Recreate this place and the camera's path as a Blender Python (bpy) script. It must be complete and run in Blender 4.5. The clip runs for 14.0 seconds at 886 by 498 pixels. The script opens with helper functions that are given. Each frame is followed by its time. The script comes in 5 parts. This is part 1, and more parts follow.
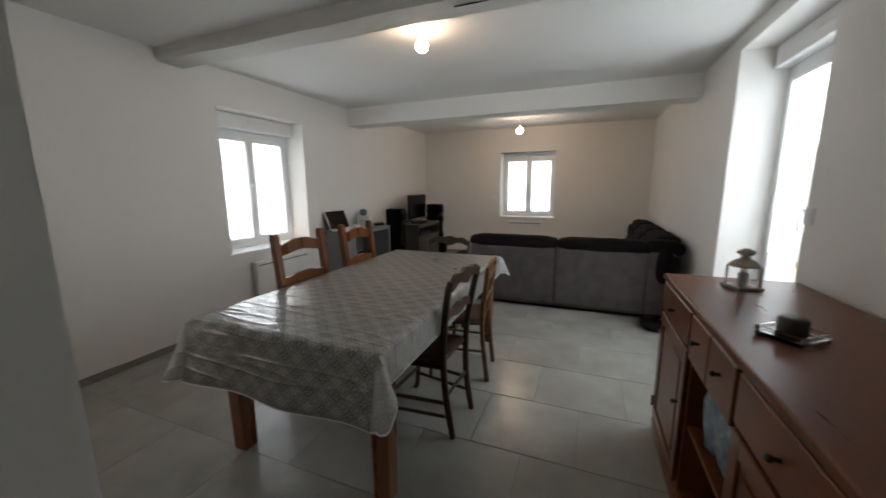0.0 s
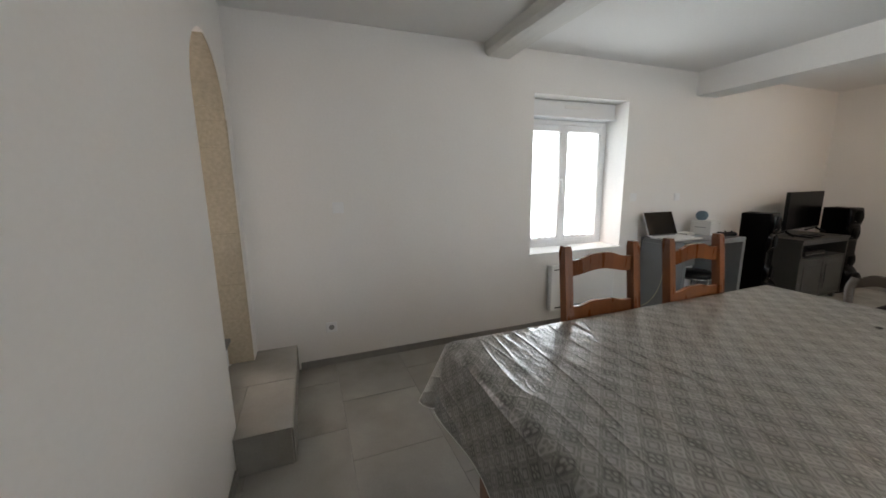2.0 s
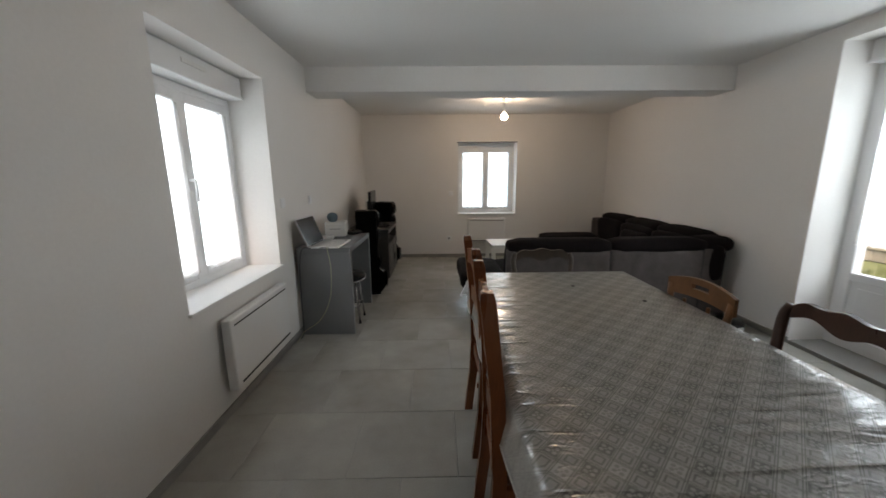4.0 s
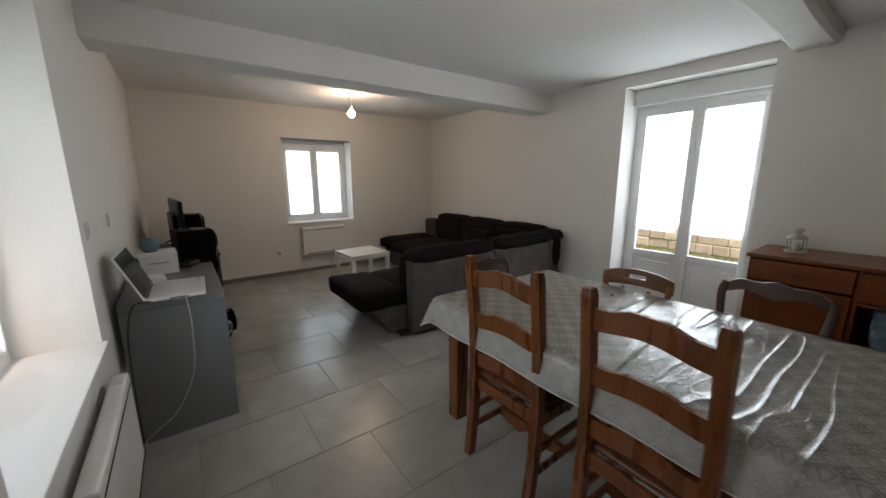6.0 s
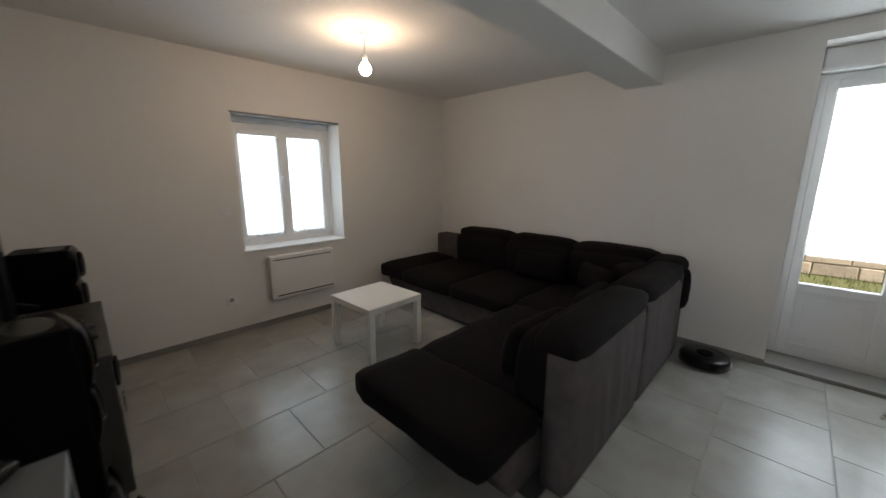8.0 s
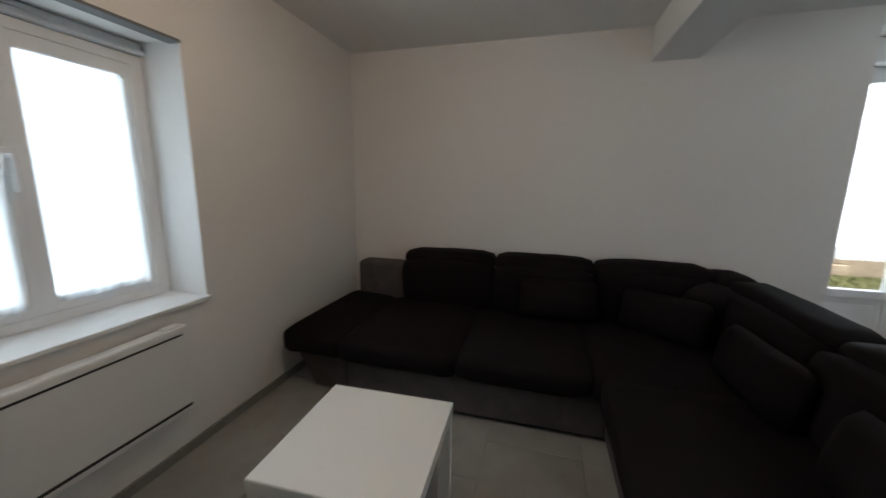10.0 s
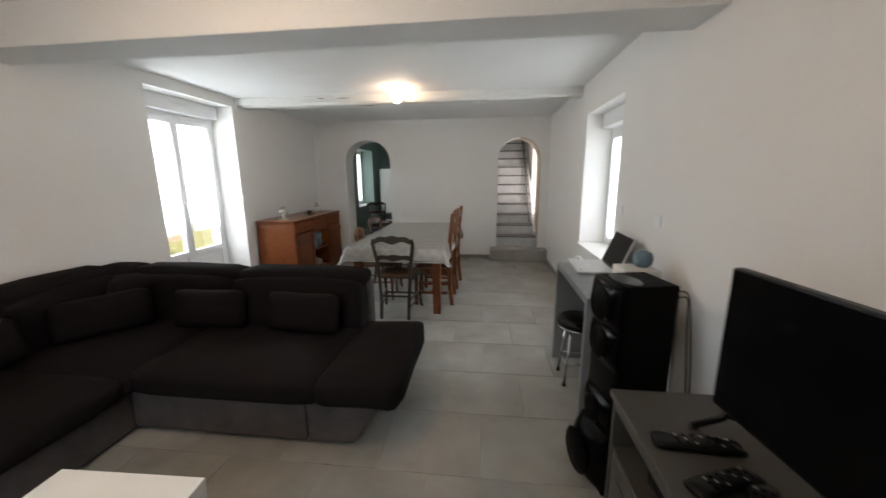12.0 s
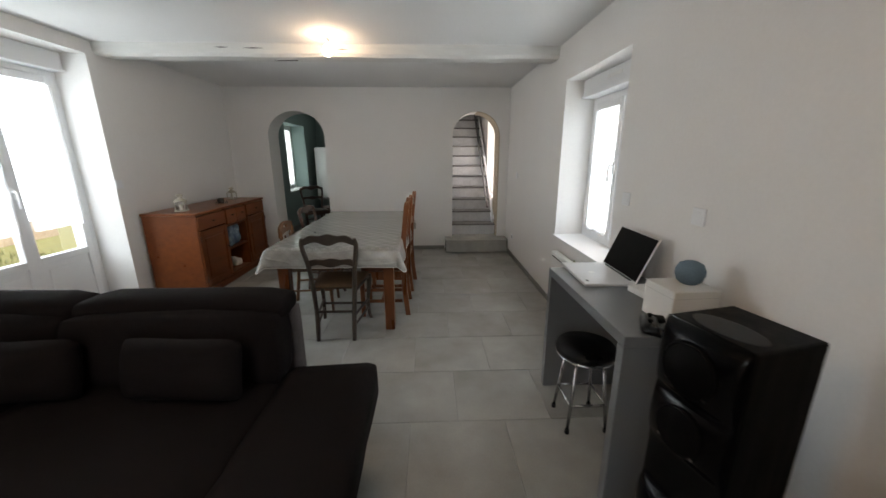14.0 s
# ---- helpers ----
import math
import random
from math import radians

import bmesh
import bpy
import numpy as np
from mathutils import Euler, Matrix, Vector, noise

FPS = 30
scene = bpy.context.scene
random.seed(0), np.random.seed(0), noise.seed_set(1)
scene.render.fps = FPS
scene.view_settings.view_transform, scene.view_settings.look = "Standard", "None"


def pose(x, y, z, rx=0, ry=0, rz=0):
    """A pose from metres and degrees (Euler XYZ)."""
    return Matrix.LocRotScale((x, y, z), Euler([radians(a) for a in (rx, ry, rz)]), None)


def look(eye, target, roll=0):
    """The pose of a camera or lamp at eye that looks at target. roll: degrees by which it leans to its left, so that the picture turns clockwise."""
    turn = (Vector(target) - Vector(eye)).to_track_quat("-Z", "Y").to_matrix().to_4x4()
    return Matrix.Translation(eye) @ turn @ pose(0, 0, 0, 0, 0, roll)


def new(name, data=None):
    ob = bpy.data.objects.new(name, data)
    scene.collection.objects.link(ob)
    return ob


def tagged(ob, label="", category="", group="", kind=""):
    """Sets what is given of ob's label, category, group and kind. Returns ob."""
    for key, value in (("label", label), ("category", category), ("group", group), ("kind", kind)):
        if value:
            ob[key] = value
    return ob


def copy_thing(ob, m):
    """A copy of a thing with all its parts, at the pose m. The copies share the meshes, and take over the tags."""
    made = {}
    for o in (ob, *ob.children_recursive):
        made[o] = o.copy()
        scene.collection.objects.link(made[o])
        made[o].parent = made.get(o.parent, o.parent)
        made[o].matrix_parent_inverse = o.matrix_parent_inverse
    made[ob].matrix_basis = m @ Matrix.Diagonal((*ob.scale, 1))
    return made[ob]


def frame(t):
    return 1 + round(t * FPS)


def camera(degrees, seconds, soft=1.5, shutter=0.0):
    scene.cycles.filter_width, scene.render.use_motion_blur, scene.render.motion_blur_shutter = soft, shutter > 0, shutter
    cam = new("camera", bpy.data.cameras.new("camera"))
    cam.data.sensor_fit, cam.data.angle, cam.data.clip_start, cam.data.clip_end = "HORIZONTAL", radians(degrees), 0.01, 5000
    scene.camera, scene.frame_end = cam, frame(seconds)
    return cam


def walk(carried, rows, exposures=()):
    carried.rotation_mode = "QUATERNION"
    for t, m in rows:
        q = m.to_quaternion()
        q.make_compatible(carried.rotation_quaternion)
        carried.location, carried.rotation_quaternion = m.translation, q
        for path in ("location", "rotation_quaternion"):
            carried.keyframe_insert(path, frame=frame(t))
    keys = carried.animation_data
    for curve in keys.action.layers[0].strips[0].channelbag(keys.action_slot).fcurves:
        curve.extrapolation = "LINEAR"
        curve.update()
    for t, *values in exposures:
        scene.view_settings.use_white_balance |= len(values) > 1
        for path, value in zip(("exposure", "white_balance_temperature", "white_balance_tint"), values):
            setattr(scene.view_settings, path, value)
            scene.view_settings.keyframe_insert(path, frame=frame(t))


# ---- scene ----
cam = camera(102.4, 14.0, shutter=0.4)
EXPOSURES = [(t, stops, 7500 if 9 < t < 11.2 else 8050, 21.5 if 9 < t < 11.2 else 24.5) for t, stops in (
    (0.0, 1.38), (0.5, 1.42), (1.0, 1.82), (1.5, 1.66), (2.0, 1.80), (2.5, 1.87), (3.0, 1.16), (3.5, 1.28), (4.0, 1.26), (6.5, 1.22), (7.2, 1.03),
    (9.5, 1.42), (10.0, 1.07), (10.5, 1.84), (11.0, 2.42), (11.5, 1.88), (12.5, 1.96), (13.2, 1.95), (14.0, 1.66))]
PATH = [
    (0, (3.190, -0.147, 1.356), (2.459, 1.682, 1.012), -0.4),
    (0.5, (3.190, -0.088, 1.353), (2.147, 1.583, 1.004), -0.5),
    (1, (3.062, 0.097, 1.363), (1.864, 1.659, 1.01), -0.6),
    (1.5, (2.924, 0.281, 1.38), (1.311, 1.407, 1.021), -0.8),
    (2, (2.701, 0.41, 1.357), (0.861, 1.105, 0.999), -0.8),
    (2.5, (2.345, 0.479, 1.352), (0.563, 1.311, 0.988), -0.4),
    (3, (1.917, 0.527, 1.359), (0.715, 2.076, 0.961), 0.0),
    (3.5, (1.547, 0.554, 1.365), (1.146, 2.475, 0.981), -0.1),
    (4, (1.263, 0.551, 1.381), (1.289, 2.513, 0.994), -0.5),
    (4.2, (1.127, 0.629, 1.364), (1.316, 2.583, 0.981), -0.7),
    (6.3, (0.328, 1.515, 1.470), (1.523, 3.070, 1.066), -0.2),
    (6.5, (0.357, 1.732, 1.497), (1.544, 3.286, 1.081), -0.6),
    (7, (0.393, 2.280, 1.481), (1.625, 3.802, 1.072), -0.4),
    (7.2, (0.404, 2.490, 1.480), (1.643, 4.002, 1.064), -0.1),
    (8.2, (0.66, 3.5, 1.44), (2.09, 4.83, 1.05), 0.3),
    (9.3, (0.969, 4.568, 1.367), (2.622, 5.638, 1.016), 1.0),
    (9.5, (1.041, 4.755, 1.352), (2.779, 5.681, 1.003), 0.4),
    (10, (1.242, 5.191, 1.356), (3.139, 5.717, 0.999), 0.8),
    (10.5, (1.364, 5.529, 1.333), (3.3, 5.151, 0.998), -0.4),
    (11, (1.485, 5.873, 1.4), (2.97, 4.583, 1.038), -0.5),
    (11.5, (1.225, 6.237, 1.494), (1.868, 4.385, 1.097), -0.7),
    (12, (1.064, 6.436, 1.477), (1.299, 4.491, 1.074), -0.5),
    (12.5, (1.023, 6.521, 1.453), (1.017, 4.567, 1.028), -0.2),
    (13, (1.041, 6.39, 1.436), (1.017, 4.44, 0.991), -0.3),
    (13.5, (1.143, 6.039, 1.494), (1.123, 4.097, 1.016), -0.2),
    (14, (1.221, 5.654, 1.457), (1.15, 3.719, 0.954), -0.1),
]
walk(cam, [(t, look(eye, target, roll)) for t, eye, target, roll in PATH], EXPOSURES)

# ---- light ----
world = bpy.data.worlds.new("overcast_sky")
scene.world = world
world.use_nodes = True
wn = world.node_tree.nodes
sky = wn.new("ShaderNodeTexSky")
sky.sky_type, sky.sun_disc = "NISHITA", False
sky.sun_elevation, sky.sun_rotation = radians(55), radians(200)
sky.air_density, sky.dust_density = 1.0, 4.0
world.node_tree.links.new(sky.outputs[0], wn["Background"].inputs["Color"])
wn["Background"].inputs["Strength"].default_value = 0.15

sun = new("sun", bpy.data.lights.new("sun", "SUN"))
sun.data.energy, sun.data.angle, sun.data.color = 3.0, radians(25), (1.0, 0.97, 0.92)
sun.matrix_world = look((2, -4, 9), (3.5, 2, 0))


def window_light(name, place, target, w, h, watts, colour=(0.83, 0.925, 1.0)):
    lamp = new(name, bpy.data.lights.new(name, "AREA"))
    lamp.data.shape, lamp.data.size, lamp.data.size_y = "RECTANGLE", w, h
    lamp.data.energy, lamp.data.color = watts, colour
    lamp.matrix_world = look(place, target)
    return lamp


DAY = 0.145
window_light("daylight_west", (-0.40, 2.81, 1.35), (1, 2.81, 1.35), 0.98, 1.15, 60 * DAY, (0.61, 0.845, 1.0))
window_light("daylight_north", (2.12, 7.22, 1.38), (2.12, 5, 1.38), 0.92, 1.10, 52 * DAY, (0.54, 0.81, 1.0))
window_light("daylight_east", (4.71, 2.71, 1.50), (2.4, 2.71, 0.75), 1.02, 1.28, 108 * DAY, (0.61, 0.85, 1.0))
window_light("daylight_kitchen", (4.62, -2.75, 1.45), (2, -2.75, 1.45), 1.0, 1.35, 58 * DAY, (0.66, 0.93, 1.0))
window_light("daylight_stairs", (-0.06, -0.89, 1.53), (1, -0.89, 1.53), 0.84, 1.5, 22 * DAY)

# ---- materials ----


def rgb(c, k=1.0):
    return (c[0] * k, c[1] * k, c[2] * k, 1.0)


def mat(name, col, rough=0.5, metal=0.0, var=0.15, scale=4.0, bump=0.1, fine=120.0, col2=None, stretch=(1, 1, 1), rvar=0.08, coat=0.0, sheen=0.0, each=0.0, depth=0.002, spec=0.5, placed=False, wavy=0.0):
    m = bpy.data.materials.new(name)
    m.use_nodes = True
    n, l = m.node_tree.nodes, m.node_tree.links
    b = n["Principled BSDF"]
    tc = n.new("ShaderNodeTexCoord")
    mp = n.new("ShaderNodeMapping")
    mp.inputs["Scale"].default_value = stretch
    geo = n.new("ShaderNodeNewGeometry")
    l.new(geo.outputs["Position"] if placed else tc.outputs["Object"], mp.inputs["Vector"])
    big = n.new("ShaderNodeTexNoise")
    big.inputs["Scale"].default_value, big.inputs["Detail"].default_value, big.inputs["Roughness"].default_value = scale, 6.0, 0.6
    small = n.new("ShaderNodeTexNoise")
    small.inputs["Scale"].default_value, small.inputs["Detail"].default_value = fine, 3.0
    l.new(mp.outputs[0], big.inputs["Vector"])
    l.new(mp.outputs[0], small.inputs["Vector"])
    ramp = n.new("ShaderNodeValToRGB")
    ramp.color_ramp.elements[0].position, ramp.color_ramp.elements[1].position = 0.24, 0.76
    ramp.color_ramp.elements[0].color = rgb(col2) if col2 else rgb(col, 1 - var)
    ramp.color_ramp.elements[1].color = rgb(col)
    l.new(big.outputs["Fac"], ramp.inputs["Fac"])
    grain = n.new("ShaderNodeMix")
    grain.data_type, grain.blend_type = "RGBA", "MULTIPLY"
    grain.inputs["Factor"].default_value = min(1.0, var * 1.6)
    l.new(ramp.outputs["Color"], grain.inputs["A"])
    gr = n.new("ShaderNodeMapRange")
    gr.inputs["From Min"].default_value, gr.inputs["From Max"].default_value = 0.3, 0.7
    gr.inputs["To Min"].default_value, gr.inputs["To Max"].default_value = 0.72, 1.08
    l.new(small.outputs["Fac"], gr.inputs["Value"])
    l.new(gr.outputs[0], grain.inputs["B"])
    out = grain.outputs["Result"]
    if each:
        info = n.new("ShaderNodeObjectInfo")
        tone = n.new("ShaderNodeMapRange")
        tone.inputs["To Min"].default_value, tone.inputs["To Max"].default_value = 1 - each, 1 + each
        l.new(info.outputs["Random"], tone.inputs["Value"])
        em = n.new("ShaderNodeMix")
        em.data_type, em.blend_type = "RGBA", "MULTIPLY"
        em.inputs["Factor"].default_value = 1.0
        l.new(out, em.inputs["A"])
        l.new(tone.outputs[0], em.inputs["B"])
        out = em.outputs["Result"]
    l.new(out, b.inputs["Base Color"])
    rr = n.new("ShaderNodeMapRange")
    rr.inputs["From Min"].default_value, rr.inputs["From Max"].default_value = 0.3, 0.7
    rr.inputs["To Min"].default_value, rr.inputs["To Max"].default_value = max(0.02, rough - rvar), min(1.0, rough + rvar)
    l.new(big.outputs["Fac"], rr.inputs["Value"])
    l.new(rr.outputs[0], b.inputs["Roughness"])
    b.inputs["Metallic"].default_value, b.inputs["Specular IOR Level"].default_value = metal, spec
    b.inputs["Coat Weight"].default_value, b.inputs["Coat Roughness"].default_value = coat, 0.08
    if sheen:
        b.inputs["Sheen Weight"].default_value, b.inputs["Sheen Roughness"].default_value = sheen, 0.5
    if bump:
        bp = n.new("ShaderNodeBump")
        bp.inputs["Strength"].default_value, bp.inputs["Distance"].default_value = bump, depth
        l.new(small.outputs["Fac"], bp.inputs["Height"])
        if wavy:
            wb, wn2 = n.new("ShaderNodeBump"), n.new("ShaderNodeTexNoise")
            wn2.inputs["Scale"].default_value, wn2.inputs["Detail"].default_value = 1.1, 2.0
            wb.inputs["Strength"].default_value, wb.inputs["Distance"].default_value = wavy, 0.05
            l.new(mp.outputs[0], wn2.inputs["Vector"]), l.new(wn2.outputs["Fac"], wb.inputs["Height"])
            l.new(wb.outputs[0], bp.inputs["Normal"])
        l.new(bp.outputs[0], b.inputs["Normal"])
    return m


def glowing(name, col, strength):
    m = bpy.data.materials.new(name)
    m.use_nodes = True
    b = m.node_tree.nodes["Principled BSDF"]
    b.inputs["Base Color"].default_value = rgb(col)
    b.inputs["Emission Color"].default_value, b.inputs["Emission Strength"].default_value = rgb(col), strength
    return m


def glass_mat(name, col=(1, 1, 1), rough=0.0):
    m = bpy.data.materials.new(name)
    m.use_nodes = True
    b = m.node_tree.nodes["Principled BSDF"]
    b.inputs["Base Color"].default_value, b.inputs["Roughness"].default_value = rgb(col), rough
    b.inputs["Transmission Weight"].default_value, b.inputs["IOR"].default_value = 1.0, 1.45
    return m


def sheer(name):
    m = bpy.data.materials.new(name)
    m.use_nodes = True
    n, l = m.node_tree.nodes, m.node_tree.links
    n.remove(n["Principled BSDF"])
    tl, df, tr = n.new("ShaderNodeBsdfTranslucent"), n.new("ShaderNodeBsdfDiffuse"), n.new("ShaderNodeBsdfTransparent")
    tl.inputs["Color"].default_value = df.inputs["Color"].default_value = (0.86, 0.87, 0.87, 1)
    a, b = n.new("ShaderNodeMixShader"), n.new("ShaderNodeMixShader")
    a.inputs["Fac"].default_value = 0.35
    l.new(tl.outputs[0], a.inputs[1]), l.new(df.outputs[0], a.inputs[2])
    weave = n.new("ShaderNodeTexNoise")
    weave.inputs["Scale"].default_value = 25
    fac = n.new("ShaderNodeMapRange")
    fac.inputs["To Min"].default_value, fac.inputs["To Max"].default_value = 0.45, 0.65
    l.new(weave.outputs["Fac"], fac.inputs["Value"]), l.new(fac.outputs[0], b.inputs["Fac"])
    l.new(tr.outputs[0], b.inputs[1]), l.new(a.outputs[0], b.inputs[2])
    l.new(b.outputs[0], n["Material Output"].inputs["Surface"])
    return m


M_WALL = mat("white_wall_paint", (0.80, 0.785, 0.765), 0.75, var=0.05, scale=1.3, bump=0.15, fine=60, col2=(0.76, 0.745, 0.725), wavy=0.25)
M_CEIL = mat("ceiling_paint", (0.80, 0.80, 0.79), 0.8, var=0.05, scale=1.0, bump=0.12, fine=50, wavy=0.15)
M_BEAM = mat("painted_rough_timber", (0.74, 0.73, 0.70), 0.7, var=0.10, scale=3, bump=0.5, fine=40, stretch=(0.15, 1, 1), depth=0.006)
M_CRACK = mat("dark_crack", (0.05, 0.045, 0.04), 0.9, var=0.3)
def tile_mat():
    m = bpy.data.materials.new("grey_stone_tile")
    m.use_nodes = True
    n, l = m.node_tree.nodes, m.node_tree.links
    b = n["Principled BSDF"]
    geo, info = n.new("ShaderNodeNewGeometry"), n.new("ShaderNodeObjectInfo")
    spread = n.new("ShaderNodeVectorMath")
    spread.operation = "MULTIPLY_ADD"
    spread.inputs[1].default_value = (1, 1, 1)
    l.new(geo.outputs["Position"], spread.inputs[0])
    shift = n.new("ShaderNodeCombineXYZ")
    far = n.new("ShaderNodeMath")
    far.operation = "MULTIPLY"
    far.inputs[1].default_value = 9.0
    l.new(info.outputs["Random"], far.inputs[0]), l.new(far.outputs[0], shift.inputs[2])
    l.new(shift.outputs[0], spread.inputs[2])
    cloud, vein, sand = n.new("ShaderNodeTexNoise"), n.new("ShaderNodeTexNoise"), n.new("ShaderNodeTexNoise")
    for k, (sc, de) in zip((cloud, vein, sand), ((2.2, 3.0), (7.0, 4.0), (110.0, 2.0))):
        k.inputs["Scale"].default_value, k.inputs["Detail"].default_value = sc, de
        l.new(spread.outputs[0], k.inputs["Vector"])
    total = None
    for k, w in ((cloud, 0.62), (vein, 0.26), (sand, 0.12)):
        f = n.new("ShaderNodeMath")
        f.operation = "MULTIPLY"
        f.inputs[1].default_value = w
        l.new(k.outputs["Fac"], f.inputs[0])
        if total is None:
            total = f.outputs[0]
        else:
            a = n.new("ShaderNodeMath")
            a.operation = "ADD"
            l.new(total, a.inputs[0]), l.new(f.outputs[0], a.inputs[1])
            total = a.outputs[0]
    ramp = n.new("ShaderNodeValToRGB")
    e = ramp.color_ramp.elements
    e[0].position, e[1].position = 0.30, 0.70
    e[0].color, e[1].color = (0.250, 0.242, 0.225, 1), (0.400, 0.392, 0.370, 1)
    l.new(total, ramp.inputs["Fac"]), l.new(ramp.outputs["Color"], b.inputs["Base Color"])
    b.inputs["Roughness"].default_value = 0.27
    bp = n.new("ShaderNodeBump")
    bp.inputs["Strength"].default_value, bp.inputs["Distance"].default_value = 0.05, 0.002
    l.new(sand.outputs["Fac"], bp.inputs["Height"]), l.new(bp.outputs[0], b.inputs["Normal"])
    return m


M_TILE = tile_mat()
M_GROUT = mat("pale_grout", (0.35, 0.345, 0.33), 0.85, var=0.2, scale=6)
M_PLINTH = mat("grey_plinth_tile", (0.27, 0.265, 0.255), 0.45, var=0.2, scale=5, bump=0.06)
M_STONE = mat("beige_dressed_stone", (0.54, 0.465, 0.36), 0.85, var=0.35, scale=5, bump=0.6, fine=45, col2=(0.45, 0.38, 0.285), depth=0.004)
M_PVC = mat("white_pvc", (0.80, 0.81, 0.82), 0.35, var=0.04, scale=3, bump=0.02)
M_SILLP = mat("white_sill_paint", (0.80, 0.80, 0.79), 0.5, var=0.05)
M_GLASS = glass_mat("window_glass")
M_SHEER = sheer("sheer_white_curtain")
M_WHITE = mat("white_lacquer", (0.80, 0.79, 0.76), 0.38, var=0.04, scale=3, bump=0.02)
M_METALW = mat("white_enamelled_steel", (0.78, 0.78, 0.77), 0.4, var=0.04, bump=0.03)
M_SLOT = mat("dark_slot", (0.03, 0.03, 0.03), 0.7, var=0.2)
M_PINE = mat("orange_stained_pine", (0.232, 0.069, 0.017), 0.30, var=0.40, scale=5, bump=0.15, fine=60, col2=(0.125, 0.033, 0.009), stretch=(4, 4, 0.5))
M_CHERRY = mat("cherry_stained_pine", (0.212, 0.054, 0.013), 0.31, var=0.26, scale=4, bump=0.15, fine=60, rvar=0.04, spec=0.32, col2=(0.135, 0.033, 0.009), stretch=(5, 0.6, 5))
M_DARKWOOD = mat("dark_walnut", (0.070, 0.028, 0.016), 0.35, var=0.4, scale=8, bump=0.15, fine=70, stretch=(3, 3, 0.6))
M_GREYWOOD = mat("grey_brown_wood", (0.062, 0.042, 0.030), 0.5, var=0.4, scale=8, bump=0.25, fine=70, stretch=(3, 3, 0.6))
M_HONEY = mat("honey_wood", (0.20, 0.080, 0.026), 0.38, var=0.35, scale=8, bump=0.15, fine=70, stretch=(3, 3, 0.6))
M_LEATHER = mat("brown_leatherette", (0.16, 0.05, 0.022), 0.33, var=0.3, scale=6, bump=0.2, fine=90)
M_SEATD = mat("dark_brown_leather", (0.060, 0.022, 0.013), 0.4, var=0.3, scale=6, bump=0.2, fine=90)
M_RUSH = mat("woven_straw", (0.15, 0.085, 0.040), 0.8, var=0.45, scale=30, bump=0.8, fine=160, stretch=(1, 6, 1))
M_SOFA = mat("charcoal_velour", (0.0120, 0.0089, 0.0094), 0.9, var=0.45, scale=9, bump=0.35, fine=260, spec=0.12)
M_SOFAB = mat("taupe_grey_velour", (0.116, 0.100, 0.099), 0.85, var=0.45, scale=8, bump=0.3, fine=220, spec=0.15)
M_BLACK = mat("black_plastic", (0.005, 0.005, 0.0054), 0.32, var=0.3, bump=0.03, spec=0.25)
M_BLACKV = mat("black_speaker_veneer", (0.0022, 0.0020, 0.0021), 0.55, var=0.4, scale=6, bump=0.2, fine=80, stretch=(4, 4, 0.4), spec=0.07)
M_BAFFLE = mat("black_gloss_lacquer", (0.0018, 0.0018, 0.0020), 0.20, var=0.1, bump=0.0, rvar=0.03, spec=0.12)
M_SCREEN = mat("black_screen", (0.003, 0.003, 0.0035), 0.22, var=0.1, bump=0.0, rvar=0.02, spec=0.09)
M_GREYLAM = mat("grey_laminate", (0.160, 0.168, 0.177), 0.40, var=0.10, scale=3, bump=0.04)
M_TAUPE = mat("taupe_painted_wood", (0.052, 0.048, 0.043), 0.45, var=0.18, scale=5, bump=0.12)
M_ALU = mat("pale_laptop_shell", (0.66, 0.66, 0.66), 0.38, metal=0.0, var=0.06, bump=0.02)
M_CHROME = mat("chrome", (0.55, 0.55, 0.56), 0.16, metal=1.0, var=0.05, bump=0.0, rvar=0.03)
M_CARD = mat("white_card_box", (0.72, 0.71, 0.69), 0.6, var=0.06)
M_BLUEBALL = mat("blue_grey_fabric", (0.13, 0.20, 0.25), 0.9, var=0.25, scale=12, bump=0.6, fine=180)
M_PRINT = mat("grey_print", (0.30, 0.30, 0.30), 0.7, var=0.1)
M_CABLEY = mat("yellow_cable", (0.36, 0.37, 0.25), 0.5, var=0.1)
M_CABLEK = mat("black_cable", (0.015, 0.015, 0.015), 0.5, var=0.1)
M_CLEAR = glass_mat("clear_glass", (0.97, 0.98, 0.98))
M_CREAM = mat("cream_metal", (0.50, 0.46, 0.38), 0.5, var=0.2, scale=20)
M_WAX = mat("white_wax", (0.75, 0.72, 0.66), 0.6, var=0.05)
M_BAG = mat("pale_blue_plastic", (0.30, 0.42, 0.50), 0.22, var=0.5, scale=11, bump=0.3, fine=40, col2=(0.03, 0.06, 0.17))
M_PAPER = mat("white_paper", (0.72, 0.72, 0.70), 0.7, var=0.05)
M_STAIR = mat("worn_white_stair_paint", (0.74, 0.76, 0.78), 0.55, var=0.25, scale=7, bump=0.2, fine=50)
M_NOSING = mat("worn_grey_nosing", (0.20, 0.20, 0.20), 0.55, var=0.3, scale=9)
M_KWALL = mat("kitchen_green_grey_paint", (0.20, 0.275, 0.265), 0.7, var=0.08, scale=2)
M_KFLOOR = mat("kitchen_floor", (0.16, 0.16, 0.155), 0.5, var=0.2, scale=3)
M_GRASS = mat("lawn_green", (0.12, 0.155, 0.06), 0.9, var=0.5, scale=6, bump=0.8, fine=60, col2=(0.075, 0.10, 0.035))
